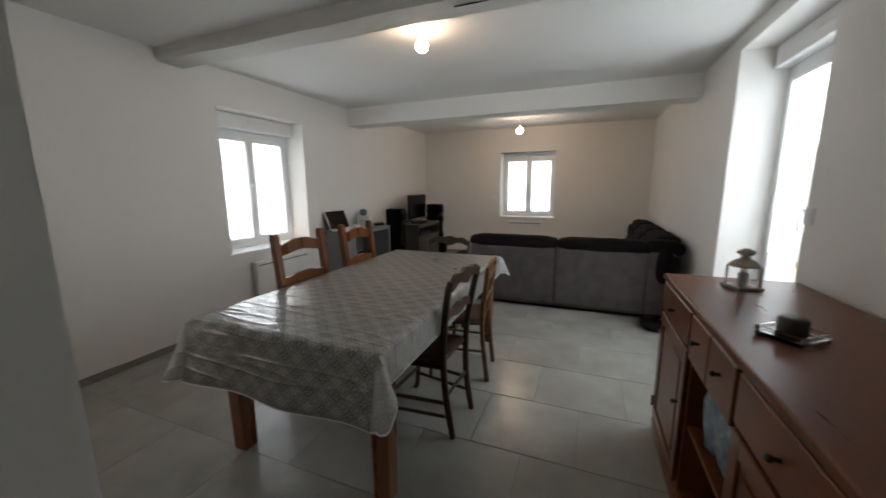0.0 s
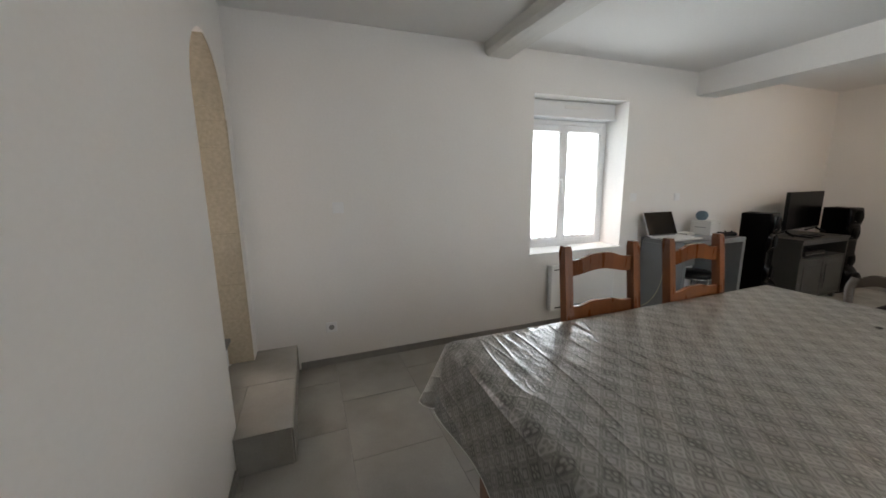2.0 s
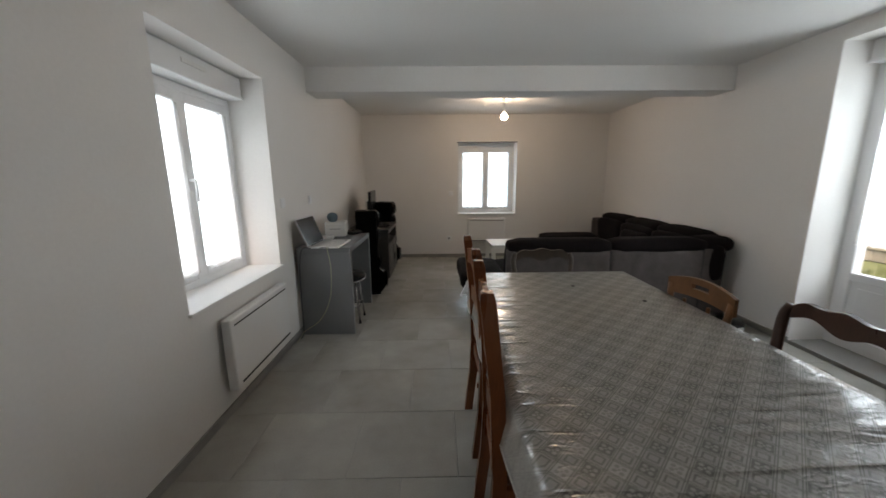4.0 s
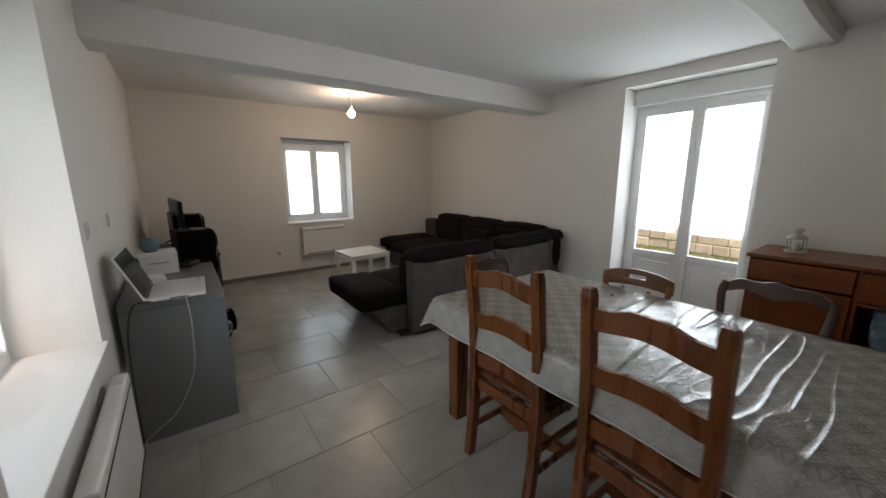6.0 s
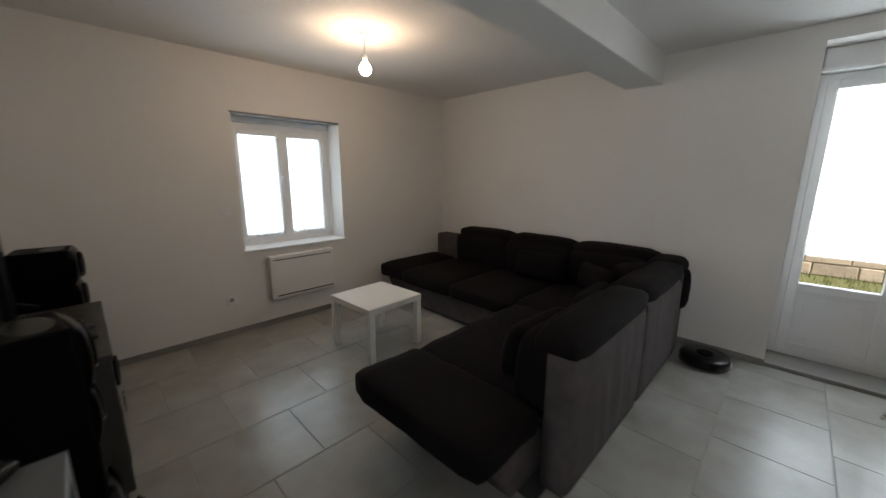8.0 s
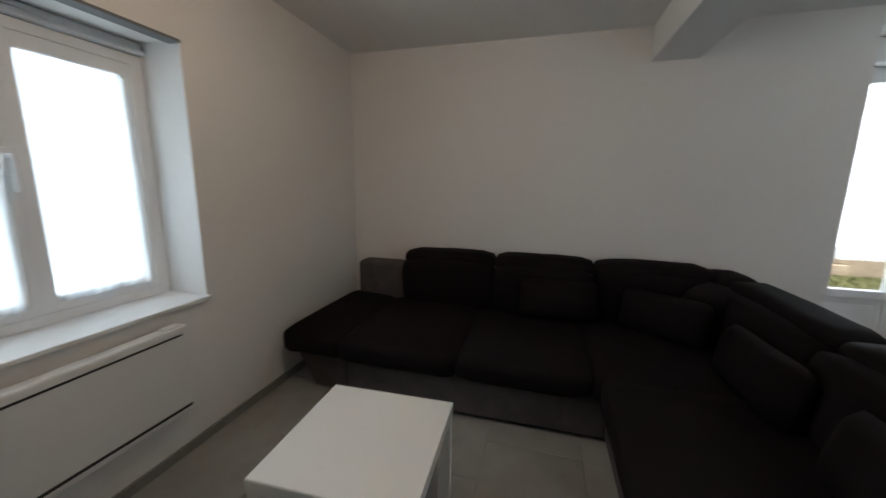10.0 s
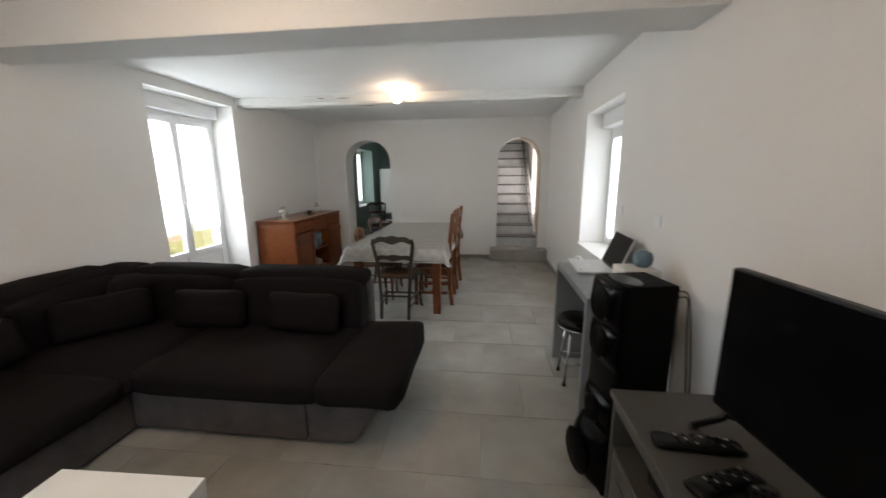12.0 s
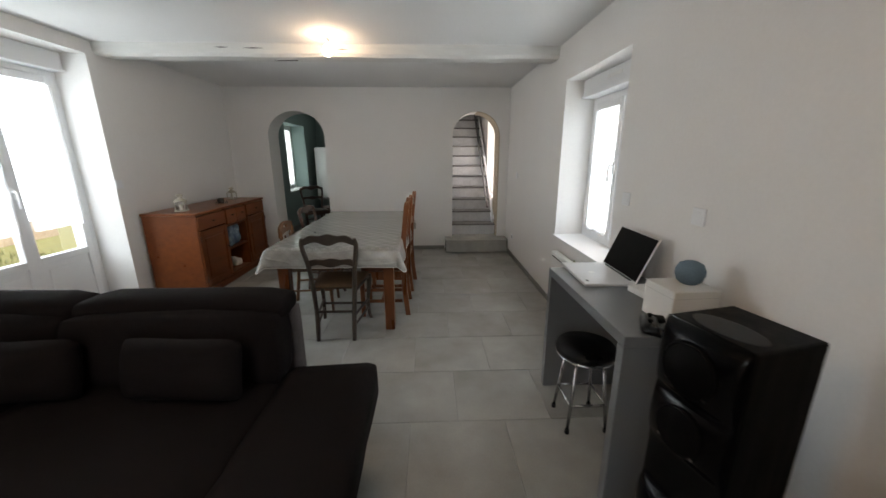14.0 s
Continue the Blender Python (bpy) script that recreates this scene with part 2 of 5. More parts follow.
M_GARDEN = mat("pale_garden_stone", (0.62, 0.57, 0.45), 0.9, var=0.35, scale=5, bump=0.7, fine=30, each=0.2)
M_BULB = glowing("lit_bulb", (1.0, 0.86, 0.66), 26.0)
M_BULB2 = glowing("bright_lit_bulb", (1.0, 0.86, 0.66), 68.0)


def cloth_mat():
    m = mat("patterned_oilcloth", (0.45, 0.45, 0.43), 0.32, var=0.10, scale=5, bump=0.0, rvar=0.015)
    n, l = m.node_tree.nodes, m.node_tree.links
    b = n["Principled BSDF"]
    tc = n.new("ShaderNodeTexCoord")
    sep = n.new("ShaderNodeSeparateXYZ")
    l.new(tc.outputs["UV"], sep.inputs[0])

    def op(kind, a, c=None):
        k = n.new("ShaderNodeMath")
        k.operation = kind
        for i, v in enumerate((a, c)):
            if v is None:
                continue
            if isinstance(v, (int, float)):
                k.inputs[i].default_value = v
            else:
                l.new(v, k.inputs[i])
        return k.outputs[0]

    # a small grid set cornerwise: flowers on dark and on light squares, little frames between them
    p = 0.0445
    su = op("MULTIPLY", op("ADD", sep.outputs[0], sep.outputs[1]), 0.7071 / p)
    sv = op("MULTIPLY", op("SUBTRACT", sep.outputs[0], sep.outputs[1]), 0.7071 / p)
    a, c = op("ABSOLUTE", op("SUBTRACT", op("FRACT", su), 0.5)), op("ABSOLUTE", op("SUBTRACT", op("FRACT", sv), 0.5))
    iu, iv = op("FLOOR", op("ADD", su, 400.0)), op("FLOOR", op("ADD", sv, 400.0))
    between, pale = op("MODULO", op("ADD", iu, iv), 2.0), op("MODULO", iu, 2.0)
    far = op("MAXIMUM", a, c)

    def inside(v, edge):
        k = n.new("ShaderNodeMapRange")
        k.inputs["From Min"].default_value, k.inputs["From Max"].default_value = edge + 0.014, edge - 0.014
        l.new(v, k.inputs["Value"])
        return k.outputs[0]

    def blend(f, one, two):
        return op("ADD", op("MULTIPLY", op("SUBTRACT", 1.0, f), one), op("MULTIPLY", f, two))

    da, dc = op("SUBTRACT", a, 0.17), op("SUBTRACT", c, 0.17)
    petal = op("MAXIMUM", inside(op("SQRT", op("ADD", op("MULTIPLY", da, da), op("MULTIPLY", dc, dc))), 0.115), inside(far, 0.06))
    dark = op("ADD", 0.02, op("MULTIPLY", petal, 0.66))
    light = op("SUBTRACT", 0.92, op("MULTIPLY", petal, 0.50))
    ring = op("MULTIPLY", inside(far, 0.30), op("SUBTRACT", 1.0, inside(far, 0.20)))
    small_frame = op("SUBTRACT", 0.70, op("MULTIPLY", ring, 0.56))
    cell = blend(between, blend(pale, dark, light), small_frame)
    wave = op("MULTIPLY", op("SINE", op("MULTIPLY", sv, 12.566)), 0.016)
    lines = op("MAXIMUM", inside(op("ABSOLUTE", op("ADD", op("SUBTRACT", a, 0.44), wave)), 0.030), inside(op("ABSOLUTE", op("SUBTRACT", c, 0.44)), 0.026))
    band = op("SUBTRACT", 0.70, op("MULTIPLY", lines, 0.58))
    tone = blend(inside(far, 0.39), band, cell)
    # paler tone and fainter pattern where the cloth hangs over the sides and far end
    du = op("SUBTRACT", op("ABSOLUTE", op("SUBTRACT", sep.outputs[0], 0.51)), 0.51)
    overhang = op("SUBTRACT", 1.0, inside(op("MAXIMUM", du, op("SUBTRACT", sep.outputs[1], 1.98)), 0.012))
    tone = op("ADD", op("MULTIPLY", tone, op("SUBTRACT", 1.0, op("MULTIPLY", overhang, 0.45))), op("MULTIPLY", overhang, 0.85))
    mix = n.new("ShaderNodeMix")
    mix.data_type, mix.clamp_factor = "RGBA", False
    mix.inputs["A"].default_value, mix.inputs["B"].default_value = (0.082, 0.081, 0.075, 1), (0.345, 0.340, 0.323, 1)
    l.new(tone, mix.inputs["Factor"])
    l.new(mix.outputs["Result"], b.inputs["Base Color"])
    wr = n.new("ShaderNodeTexNoise")
    wr.inputs["Scale"].default_value, wr.inputs["Detail"].default_value = 5.0, 2.0
    mp = n.new("ShaderNodeMapping")
    mp.inputs["Scale"].default_value = (0.5, 3.2, 1)
    l.new(tc.outputs["UV"], mp.inputs["Vector"]), l.new(mp.outputs[0], wr.inputs["Vector"])
    fold = n.new("ShaderNodeTexNoise")
    fold.inputs["Scale"].default_value, fold.inputs["Detail"].default_value = 2.6, 1.0
    mf = n.new("ShaderNodeMapping")
    mf.inputs["Scale"].default_value, mf.inputs["Rotation"].default_value = (0.35, 3.0, 1), (0, 0, 0.12)
    l.new(tc.outputs["UV"], mf.inputs["Vector"]), l.new(mf.outputs[0], fold.inputs["Vector"])
    ridge = op("POWER", op("MAXIMUM", op("SUBTRACT", 1.0, op("ABSOLUTE", op("MULTIPLY", op("SUBTRACT", fold.outputs["Fac"], 0.5), 5.0))), 0.0), 8.0)
    crease = n.new("ShaderNodeTexNoise")
    crease.inputs["Scale"].default_value, crease.inputs["Detail"].default_value = 9.0, 3.0
    mc = n.new("ShaderNodeMapping")
    mc.inputs["Scale"].default_value, mc.inputs["Rotation"].default_value = (0.8, 2.2, 1), (0, 0, 0.35)
    l.new(tc.outputs["UV"], mc.inputs["Vector"]), l.new(mc.outputs[0], crease.inputs["Vector"])
    fine = op("POWER", op("MAXIMUM", op("SUBTRACT", 1.0, op("ABSOLUTE", op("MULTIPLY", op("SUBTRACT", crease.outputs["Fac"], 0.5), 7.0))), 0.0), 6.0)
    height = op("ADD", op("ADD", op("MULTIPLY", wr.outputs["Fac"], 0.6), ridge), op("MULTIPLY", fine, 0.22))
    bp = n.new("ShaderNodeBump")
    bp.inputs["Strength"].default_value, bp.inputs["Distance"].default_value = 0.5, 0.008
    l.new(height, bp.inputs["Height"])
    l.new(bp.outputs[0], b.inputs["Normal"]), l.new(bp.outputs[0], b.inputs["Coat Normal"])
    b.inputs["Coat Weight"].default_value, b.inputs["Coat Roughness"].default_value = 0.75, 0.12
    return m


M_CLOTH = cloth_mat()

# ---- mesh helpers ----


def part(name, bm, material, parent=None, label="", smooth=False):
    me = bpy.data.meshes.new(name)
    bmesh.ops.recalc_face_normals(bm, faces=bm.faces)
    if smooth:
        for f in bm.faces:
            f.smooth = True
    bm.to_mesh(me)
    bm.free()
    me.materials.append(material)
    ob = new(name, me)
    if parent:
        ob.parent = parent
    if label:
        ob["label"] = label
    return ob


def thing(name, m, label, category, group="", kind=""):
    ob = new(name)
    ob.empty_display_size = 0.1
    ob.matrix_basis = m
    return tagged(ob, label, category, group, kind)


def merge(bm, other, m=None):
    if m is not None:
        bmesh.ops.transform(other, matrix=m, verts=other.verts)
    tmp = bpy.data.meshes.new("tmp")
    other.to_mesh(tmp)
    other.free()
    bm.from_mesh(tmp)
    bpy.data.meshes.remove(tmp)
    return bm


def box(x0, x1, y0, y1, z0, z1, r=0.0, seg=2, bm=None):
    b = bmesh.new()
    bmesh.ops.create_cube(b, size=1.0, matrix=Matrix.Translation(((x0 + x1) / 2, (y0 + y1) / 2, (z0 + z1) / 2)) @ Matrix.Diagonal((abs(x1 - x0), abs(y1 - y0), abs(z1 - z0), 1)))
    if r:
        bmesh.ops.bevel(b, geom=b.edges[:], offset=r, segments=seg, affect="EDGES", profile=0.5)
    return merge(bm, b) if bm is not None else b


def cyl(r1, r2, z0, z1, seg=16, m=None, bm=None, bevel=0.0):
    b = bmesh.new()
    bmesh.ops.create_cone(b, cap_ends=True, segments=seg, radius1=r1, radius2=r2, depth=z1 - z0, matrix=Matrix.Translation((0, 0, (z0 + z1) / 2)))
    if bevel:
        rim = [e for e in b.edges if len(e.link_faces) == 2 and any(len(f.verts) > 4 for f in e.link_faces)]
        bmesh.ops.bevel(b, geom=rim, offset=bevel, segments=2, affect="EDGES", profile=0.5)
    if m is not None:
        bmesh.ops.transform(b, matrix=m, verts=b.verts)
    return merge(bm, b) if bm is not None else b


def lathe(profile, seg=20, m=None, bm=None):
    """A turned shape from (radius, height) pairs."""
    b = bmesh.new()
    rings = []
    for r, z in profile:
        rings.append([b.verts.new((r * math.cos(2 * math.pi * i / seg), r * math.sin(2 * math.pi * i / seg), z)) for i in range(seg)])
    for lo, hi in zip(rings, rings[1:]):
        for i in range(seg):
            b.faces.new((lo[i], lo[(i + 1) % seg], hi[(i + 1) % seg], hi[i]))
    b.faces.new(rings[0][::-1]), b.faces.new(rings[-1])
    if m is not None:
        bmesh.ops.transform(b, matrix=m, verts=b.verts)
    return merge(bm, b) if bm is not None else b


def tube(points, r, seg=8, bm=None, flat=1.0):
    """A round bar along points; r is one radius or one for each point."""
    b = bmesh.new()
    pts = [Vector(p) for p in points]
    rs = r if isinstance(r, (list, tuple)) else [r] * len(pts)
    rings = []
    side = None
    for i, p in enumerate(pts):
        d = (pts[min(i + 1, len(pts) - 1)] - pts[max(i - 1, 0)]).normalized()
        if side is None:
            side = d.cross(Vector((0, 0, 1)) if abs(d.z) < 0.9 else Vector((1, 0, 0))).normalized()
        side = (side - d * side.dot(d)).normalized()
        up = d.cross(side)
        rings.append([b.verts.new(p + rs[i] * (math.cos(a) * side + flat * math.sin(a) * up)) for a in (2 * math.pi * k / seg for k in range(seg))])
    for lo, hi in zip(rings, rings[1:]):
        for k in range(seg):
            b.faces.new((lo[k], lo[(k + 1) % seg], hi[(k + 1) % seg], hi[k]))
    b.faces.new(rings[0][::-1]), b.faces.new(rings[-1])
    return merge(bm, b) if bm is not None else b


def prism(outline, depth, m=None, bm=None, r=0.0):
    """A flat outline in x, z (counter-clockwise), given thickness along y from 0 to depth."""
    b = bmesh.new()
    front = [b.verts.new((x, 0, z)) for x, z in outline]
    f = b.faces.new(front)
    ext = bmesh.ops.extrude_face_region(b, geom=[f])
    bmesh.ops.translate(b, vec=(0, depth, 0), verts=[v for v in ext["geom"] if isinstance(v, bmesh.types.BMVert)])
    if r:
        edges = [e for e in b.edges if len(e.link_faces) == 2 and any(len(q.verts) > 4 for q in e.link_faces)]
        bmesh.ops.bevel(b, geom=edges, offset=r, segments=1, affect="EDGES")
    if m is not None:
        bmesh.ops.transform(b, matrix=m, verts=b.verts)
    return merge(bm, b) if bm is not None else b


def lerp(a, b, t):
    return a + (b - a) * t


def curve(points, n=8):
    """A smooth run of points through those given."""
    p = [Vector(q) for q in points]
    p = [2 * p[0] - p[1]] + p + [2 * p[-1] - p[-2]]
    out = []
    for i in range(1, len(p) - 2):
        for k in range(n):
            t = k / n
            out.append(0.5 * (2 * p[i] + (p[i + 1] - p[i - 1]) * t + (2 * p[i - 1] - 5 * p[i] + 4 * p[i + 1] - p[i + 2]) * t * t + (3 * p[i] - p[i - 1] - 3 * p[i + 1] + p[i + 2]) * t ** 3))
    out.append(p[-2])
    return out


def structure(name, bm, material, label="", category="", parent=None):
    ob = part(name, bm, material, parent)
    return tagged(ob, label, category, kind="structure")


# ---- room shell ----
W, L, H, T = 4.19, 6.85, 2.44, 0.50
A1 = (2.79, 3.62)
A2 = (0.14, 0.865)


def wall_boxes(u0, u1, z1, openings, make):
    """Boxes of a straight wall round rectangular openings (a, b, low, high)."""
    at = u0
    for a, b, low, high in sorted(openings):
        make(at, a, 0, z1)
        if low > 0.01:
            make(a, b, 0, low)
        if high < z1:
            make(a, b, high, z1)
        at = b
    make(at, u1, 0, z1)


bm = bmesh.new()
wall_boxes(-0.38, L + T, H + 0.1, [(2.275, 3.34, 0.705, 2.105)], lambda a, b, lo, hi: box(-T, 0, a, b, lo, hi, bm=bm))
structure("wall_west", bm, M_WALL, "white painted plaster wall with a deep window recess", "wall")
bm = bmesh.new()
wall_boxes(-4.2, L + T, H + 0.1, [(-3.3, -2.1, 0.74, 2.15), (2.13, 3.30, 0.0, 2.33)], lambda a, b, lo, hi: box(W, W + T, a, b, lo, hi, bm=bm))
structure("wall_east", bm, M_WALL, "white painted plaster wall with a deep french door recess", "wall")
bm = bmesh.new()
wall_boxes(0, W, H + 0.1, [(1.615, 2.63, 0.757, 1.995)], lambda a, b, lo, hi: box(a, b, L, L + T, lo, hi, bm=bm))
structure("wall_north", bm, M_WALL, "white painted plaster wall with a deep window recess", "wall")


def arch_wall(x0, x1, y0, y1, top, arches, material):
    b = bmesh.new()
    at = x0
    for a, c, crown, power in arches:
        box(at, a, y0, y1, 0, top, bm=b)
        mid, half, rise = (a + c) / 2, (c - a) / 2, 0.36
        n = 18
        pts = [(mid - half * math.cos(math.pi * i / n), crown - rise + rise * math.sin(math.pi * i / n) ** power) for i in range(n + 1)]
        for (xa, za), (xb, zb) in zip(pts, pts[1:]):
            prism([(xa, za), (xb, zb), (xb, top), (xa, top)], y1 - y0, Matrix.Translation((0, y0, 0)), b)
        at = c
    box(at, x1, y0, y1, 0, top, bm=b)
    bmesh.ops.remove_doubles(b, verts=b.verts, dist=0.0005)
    return b


structure("wall_south", arch_wall(0, W, -0.38, 0, H + 0.1, [(A2[0], A2[1], 2.11, 1.0), (A1[0], A1[1], 2.11, 1.0)], M_WALL), M_WALL, "white plaster wall with two round-arched openings", "wall")

bm = box(0, W, -0.38, 4.24, H, H + 0.1)
box(0, W, 4.535, L, H, H + 0.1, bm=bm)
structure("ceiling", bm, M_CEIL, "smooth white painted ceiling", "ceiling")
bm = box(0.0, W, 4.24, 4.535, 2.212, H + 0.1, 0.004, 1)
structure("beam_1", bm, M_CEIL, "boxed-in white plastered beam under the ceiling", "beam")

# rough old timber, slightly wavy
bm = bmesh.new()
rings = []
for i in range(43):
    x = W * i / 42
    w = 0.010 * noise.noise(Vector((x * 1.7, 0, 0))) + 0.004 * noise.noise(Vector((x * 9, 3, 0)))
    s = 0.012 * noise.noise(Vector((x * 1.3, 7, 0)))
    prof = [(1.80 + s, H + 0.02), (1.805 + s, 2.372 + w), (1.83 + s, 2.345 + w), (2.015 - s, 2.338 + w), (2.045 - s, 2.362 + w), (2.06 - s, H + 0.02)]
    rings.append([bm.verts.new((x, y, z)) for y, z in prof])
for a, b in zip(rings, rings[1:]):
    for k in range(5):
        bm.faces.new((a[k], a[k + 1], b[k + 1], b[k]))
beam = structure("beam_2", bm, M_BEAM, "old rough timber ceiling beam painted white", "beam")
for x, ln, y, z in ((2.72, 0.16, 1.806, 2.395), (2.95, 0.10, 1.807, 2.388), (2.45, 0.22, 1.90, 2.334), (2.70, 0.18, 2.056, 2.40), (1.95, 0.10, 2.055, 2.395), (3.0, 0.13, 2.056, 2.405)):
    c = prism([(0, 0), (ln * 0.5, -0.004), (ln, 0.001), (ln * 0.5, 0.004)], 0.006)
    if abs(y - 1.9) < 0.05:
        bmesh.ops.transform(c, matrix=pose(0, 0, 0, 90, 0, 0), verts=c.verts)
    o = part("crack", c, M_CRACK, beam)
    o.location = (x, y - 0.003, z)

# baseboards of tile
bm = bmesh.new()
box(0, 0.012, 0.28, L, 0, 0.052, bm=bm)
box(0.012, W, L - 0.012, L, 0, 0.052, bm=bm)
box(W - 0.012, W, 3.30, L - 0.012, 0, 0.052, bm=bm)
box(W - 0.012, W, 0.012, 2.13, 0, 0.052, bm=bm)
box(A1[1], W - 0.012, 0, 0.012, 0, 0.052, bm=bm)
box(0.99, A1[0], 0, 0.012, 0, 0.052, bm=bm)
structure("baseboard", bm, M_PLINTH, "low grey tiled baseboard along the walls", "baseboard")

# floor slab
bm = box(-T, W + T, -0.38, L + T, -0.12, -0.0030)
floor = structure("floor", bm, M_GROUT, "large grey stone-look floor tiles with pale joints", "floor")

# ---- windows ----


def sash(parent, w, h, panel, m, handle=None):
    """One casement leaf in x, z with its frame, pane and lower panel; m places it."""
    f = 0.062
    b = box(0, f, -0.03, 0.03, 0, h, 0.006)
    box(w - f, w, -0.03, 0.03, 0, h, 0.006, bm=b)
    box(f, w - f, -0.03, 0.03, 0, f, 0.006, bm=b)
    box(f, w - f, -0.03, 0.03, h - f, h, 0.006, bm=b)
    if panel:
        box(f, w - f, -0.03, 0.03, panel - f, panel, 0.006, bm=b)
    bmesh.ops.transform(b, matrix=m, verts=b.verts)
    s = part("sash", b, M_PVC, parent)
    low = panel or f
    g = part("pane", merge(bmesh.new(), box(f, w - f, -0.004, 0.004, low, h - f), m), M_GLASS, s)
    g.visible_shadow = False
    if panel:
        q = box(f, w - f, -0.012, 0.012, f, panel - f)
        box(f + 0.05, w - f - 0.05, -0.018, 0.018, f + 0.05, panel - f - 0.05, 0.005, bm=q)
        part("panel", merge(bmesh.new(), q, m), M_PVC, s)
    if handle is not None:
        hz = handle
        q = box(0.012 + w - f, w - 0.012, -0.045, -0.03, hz - 0.07, hz + 0.03, 0.005)
        tube([(w - f / 2, -0.04, hz), (w - f / 2, -0.075, hz), (w - f / 2, -0.08, hz - 0.03), (w - f / 2, -0.078, hz - 0.13)], 0.010, bm=q)
        part("handle", merge(bmesh.new(), q, m), M_PVC, s)
    return s


def curtain(x0, x1, z0, z1, m, name, label):
    """A flat sheer with shallow folds, in x, z."""
    b = bmesh.new()
    nx, nz = 48, 10
    grid = []
    for i in range(nx + 1):
        u = i / nx
        col = []
        for k in range(nz + 1):
            v = k / nz
            y = 0.008 * math.sin(u * 34 + 1.5 * math.sin(v * 3)) + 0.006 * math.sin(u * 13 + v * 2)
            z = lerp(z0, z1, v) + (0.002 * math.sin(u * 40) if k == 0 else 0)
            col.append(b.verts.new((lerp(x0, x1, u), y, z)))
        grid.append(col)
    for i in range(nx):
        for k in range(nz):
            b.faces.new((grid[i][k], grid[i + 1][k], grid[i + 1][k + 1], grid[i][k + 1]))
    bmesh.ops.transform(b, matrix=m, verts=b.verts)
    o = part(name, b, M_SHEER, smooth=True)
    return tagged(o, label, "curtain", "sheer curtains")


def window_unit(name, w, h, m, panel=0.0, curtain_from=0.05, handle=0.5, label="", box_h=0.0, box_out=0.14, pane_low=0.0):
    """A two-leaf window in an opening w x h; local x runs along the wall, y outward, origin at the lower inner corner of its frame."""
    win = thing(name, m, label, "window", kind="structure")
    f = 0.045
    ht = h - box_h
    b = box(0, f, -0.035, 0.04, 0, ht, 0.004)
    box(w - f, w, -0.035, 0.04, 0, ht, 0.004, bm=b)
    box(f, w - f, -0.035, 0.04, 0, f, 0.004, bm=b)
    box(f, w - f, -0.035, 0.04, ht - f, ht, 0.004, bm=b)
    part("window_frame", b, M_PVC, win)
    half = (w - 2 * f) / 2
    sash(win, half + 0.006, ht - 2 * f, panel, Matrix.Translation((f, -0.012, f)), handle)
    sash(win, half + 0.006, ht - 2 * f, panel, Matrix.Translation((f + half - 0.006, -0.006, f)))
    if box_h:
        q = box(0, w, -box_out, 0.04, ht + 0.003, h, 0.012, 3)
        rb = part("roller_box", q, M_PVC, win, "white roller shutter box")
        part("ledge", box(0, w, -box_out - 0.014, -box_out - 0.001, ht + 0.003, ht + 0.022, 0.003), M_PVC, rb)
        part("grille", box(w * 0.42, w * 0.62, -box_out - 0.006, -box_out + 0.002, ht + box_h * 0.55, ht + box_h * 0.72, 0.002), M_METALW, rb)
    for i in range(2):
        x0 = f + 0.05 + i * half
        curtain(x0, x0 + half - 0.09, curtain_from, ht - f - 0.075, m @ Matrix.Translation((0, -0.055, 0)), "curtain", "sheer white curtain hung flat on the window leaf")
    return win


# west window, local x runs to the north
MW = Matrix.Translation((-0.30, 2.275, 0.72)) @ pose(0, 0, 0, 0, 0, 90)
window_unit("window_1", 1.065, 1.385, MW, box_h=0.155, curtain_from=0.085, handle=0.62, label="white two-leaf window with roller box and sheer curtains")
MN = Matrix.Translation((1.615, 7.13, 0.772))
window_unit("window_2", 1.015, 1.223, MN, curtain_from=0.085, handle=0.62, label="white two-leaf window with sheer curtains", box_h=0.06, box_out=0.05)
ME = Matrix.Translation((4.52, 3.30, 0.03)) @ pose(0, 0, 0, 0, 0, -90)
window_unit("window_3", 1.17, 2.30, ME, panel=0.56, curtain_from=0.83, handle=1.12, label="white two-leaf french door with sheer curtains", box_h=0.16, box_out=0.12)

# added strip under the north window head, its dark grey paints the shade there
M_HEADSHADE = mat("grey_head_shade", (0.16, 0.165, 0.17), 0.5, var=0.15)
structure("head_shade_north", box(1.600, 2.632, L - 0.006, L + 0.06, 1.981, 1.994), M_HEADSHADE, "added dark grey strip painting the shade under the window head", "lintel")
bm = box(-0.30, 0.022, 2.262, 3.353, 0.700, 0.72, 0.004)
structure("sill_west", bm, M_SILLP, "white painted window sill", "sill")
bm = box(1.602, 2.643, L - 0.022, 7.13, 0.752, 0.772, 0.004)
structure("sill_north", bm, M_SILLP, "white painted window sill", "sill")
bm = box(W, 4.62, 2.13, 3.30, -0.01, 0.03, 0.004)
structure("threshold", bm, M_PLINTH, "grey tiled door threshold", "threshold")

# ---- step and stairs behind the small arch ----
step = thing("step", pose(0, 0, 0), "low tiled step of grey stone tiles at the arch", "step", kind="structure")
part("step_body", box(0.012, 0.97, 0.004, 0.255, 0, 0.188), M_GROUT, step)
part("tread_tile", box(0.004, 0.49, -0.14, 0.262, 0.190, 0.200, 0.002, 1), M_TILE, step)
part("tread_tile", box(0.494, 0.98, 0.003, 0.262, 0.190, 0.200, 0.002, 1), M_TILE, step)
part("riser_tile", box(0.012, 0.49, 0.257, 0.266, 0.002, 0.189, 0.002, 1), M_TILE, step)
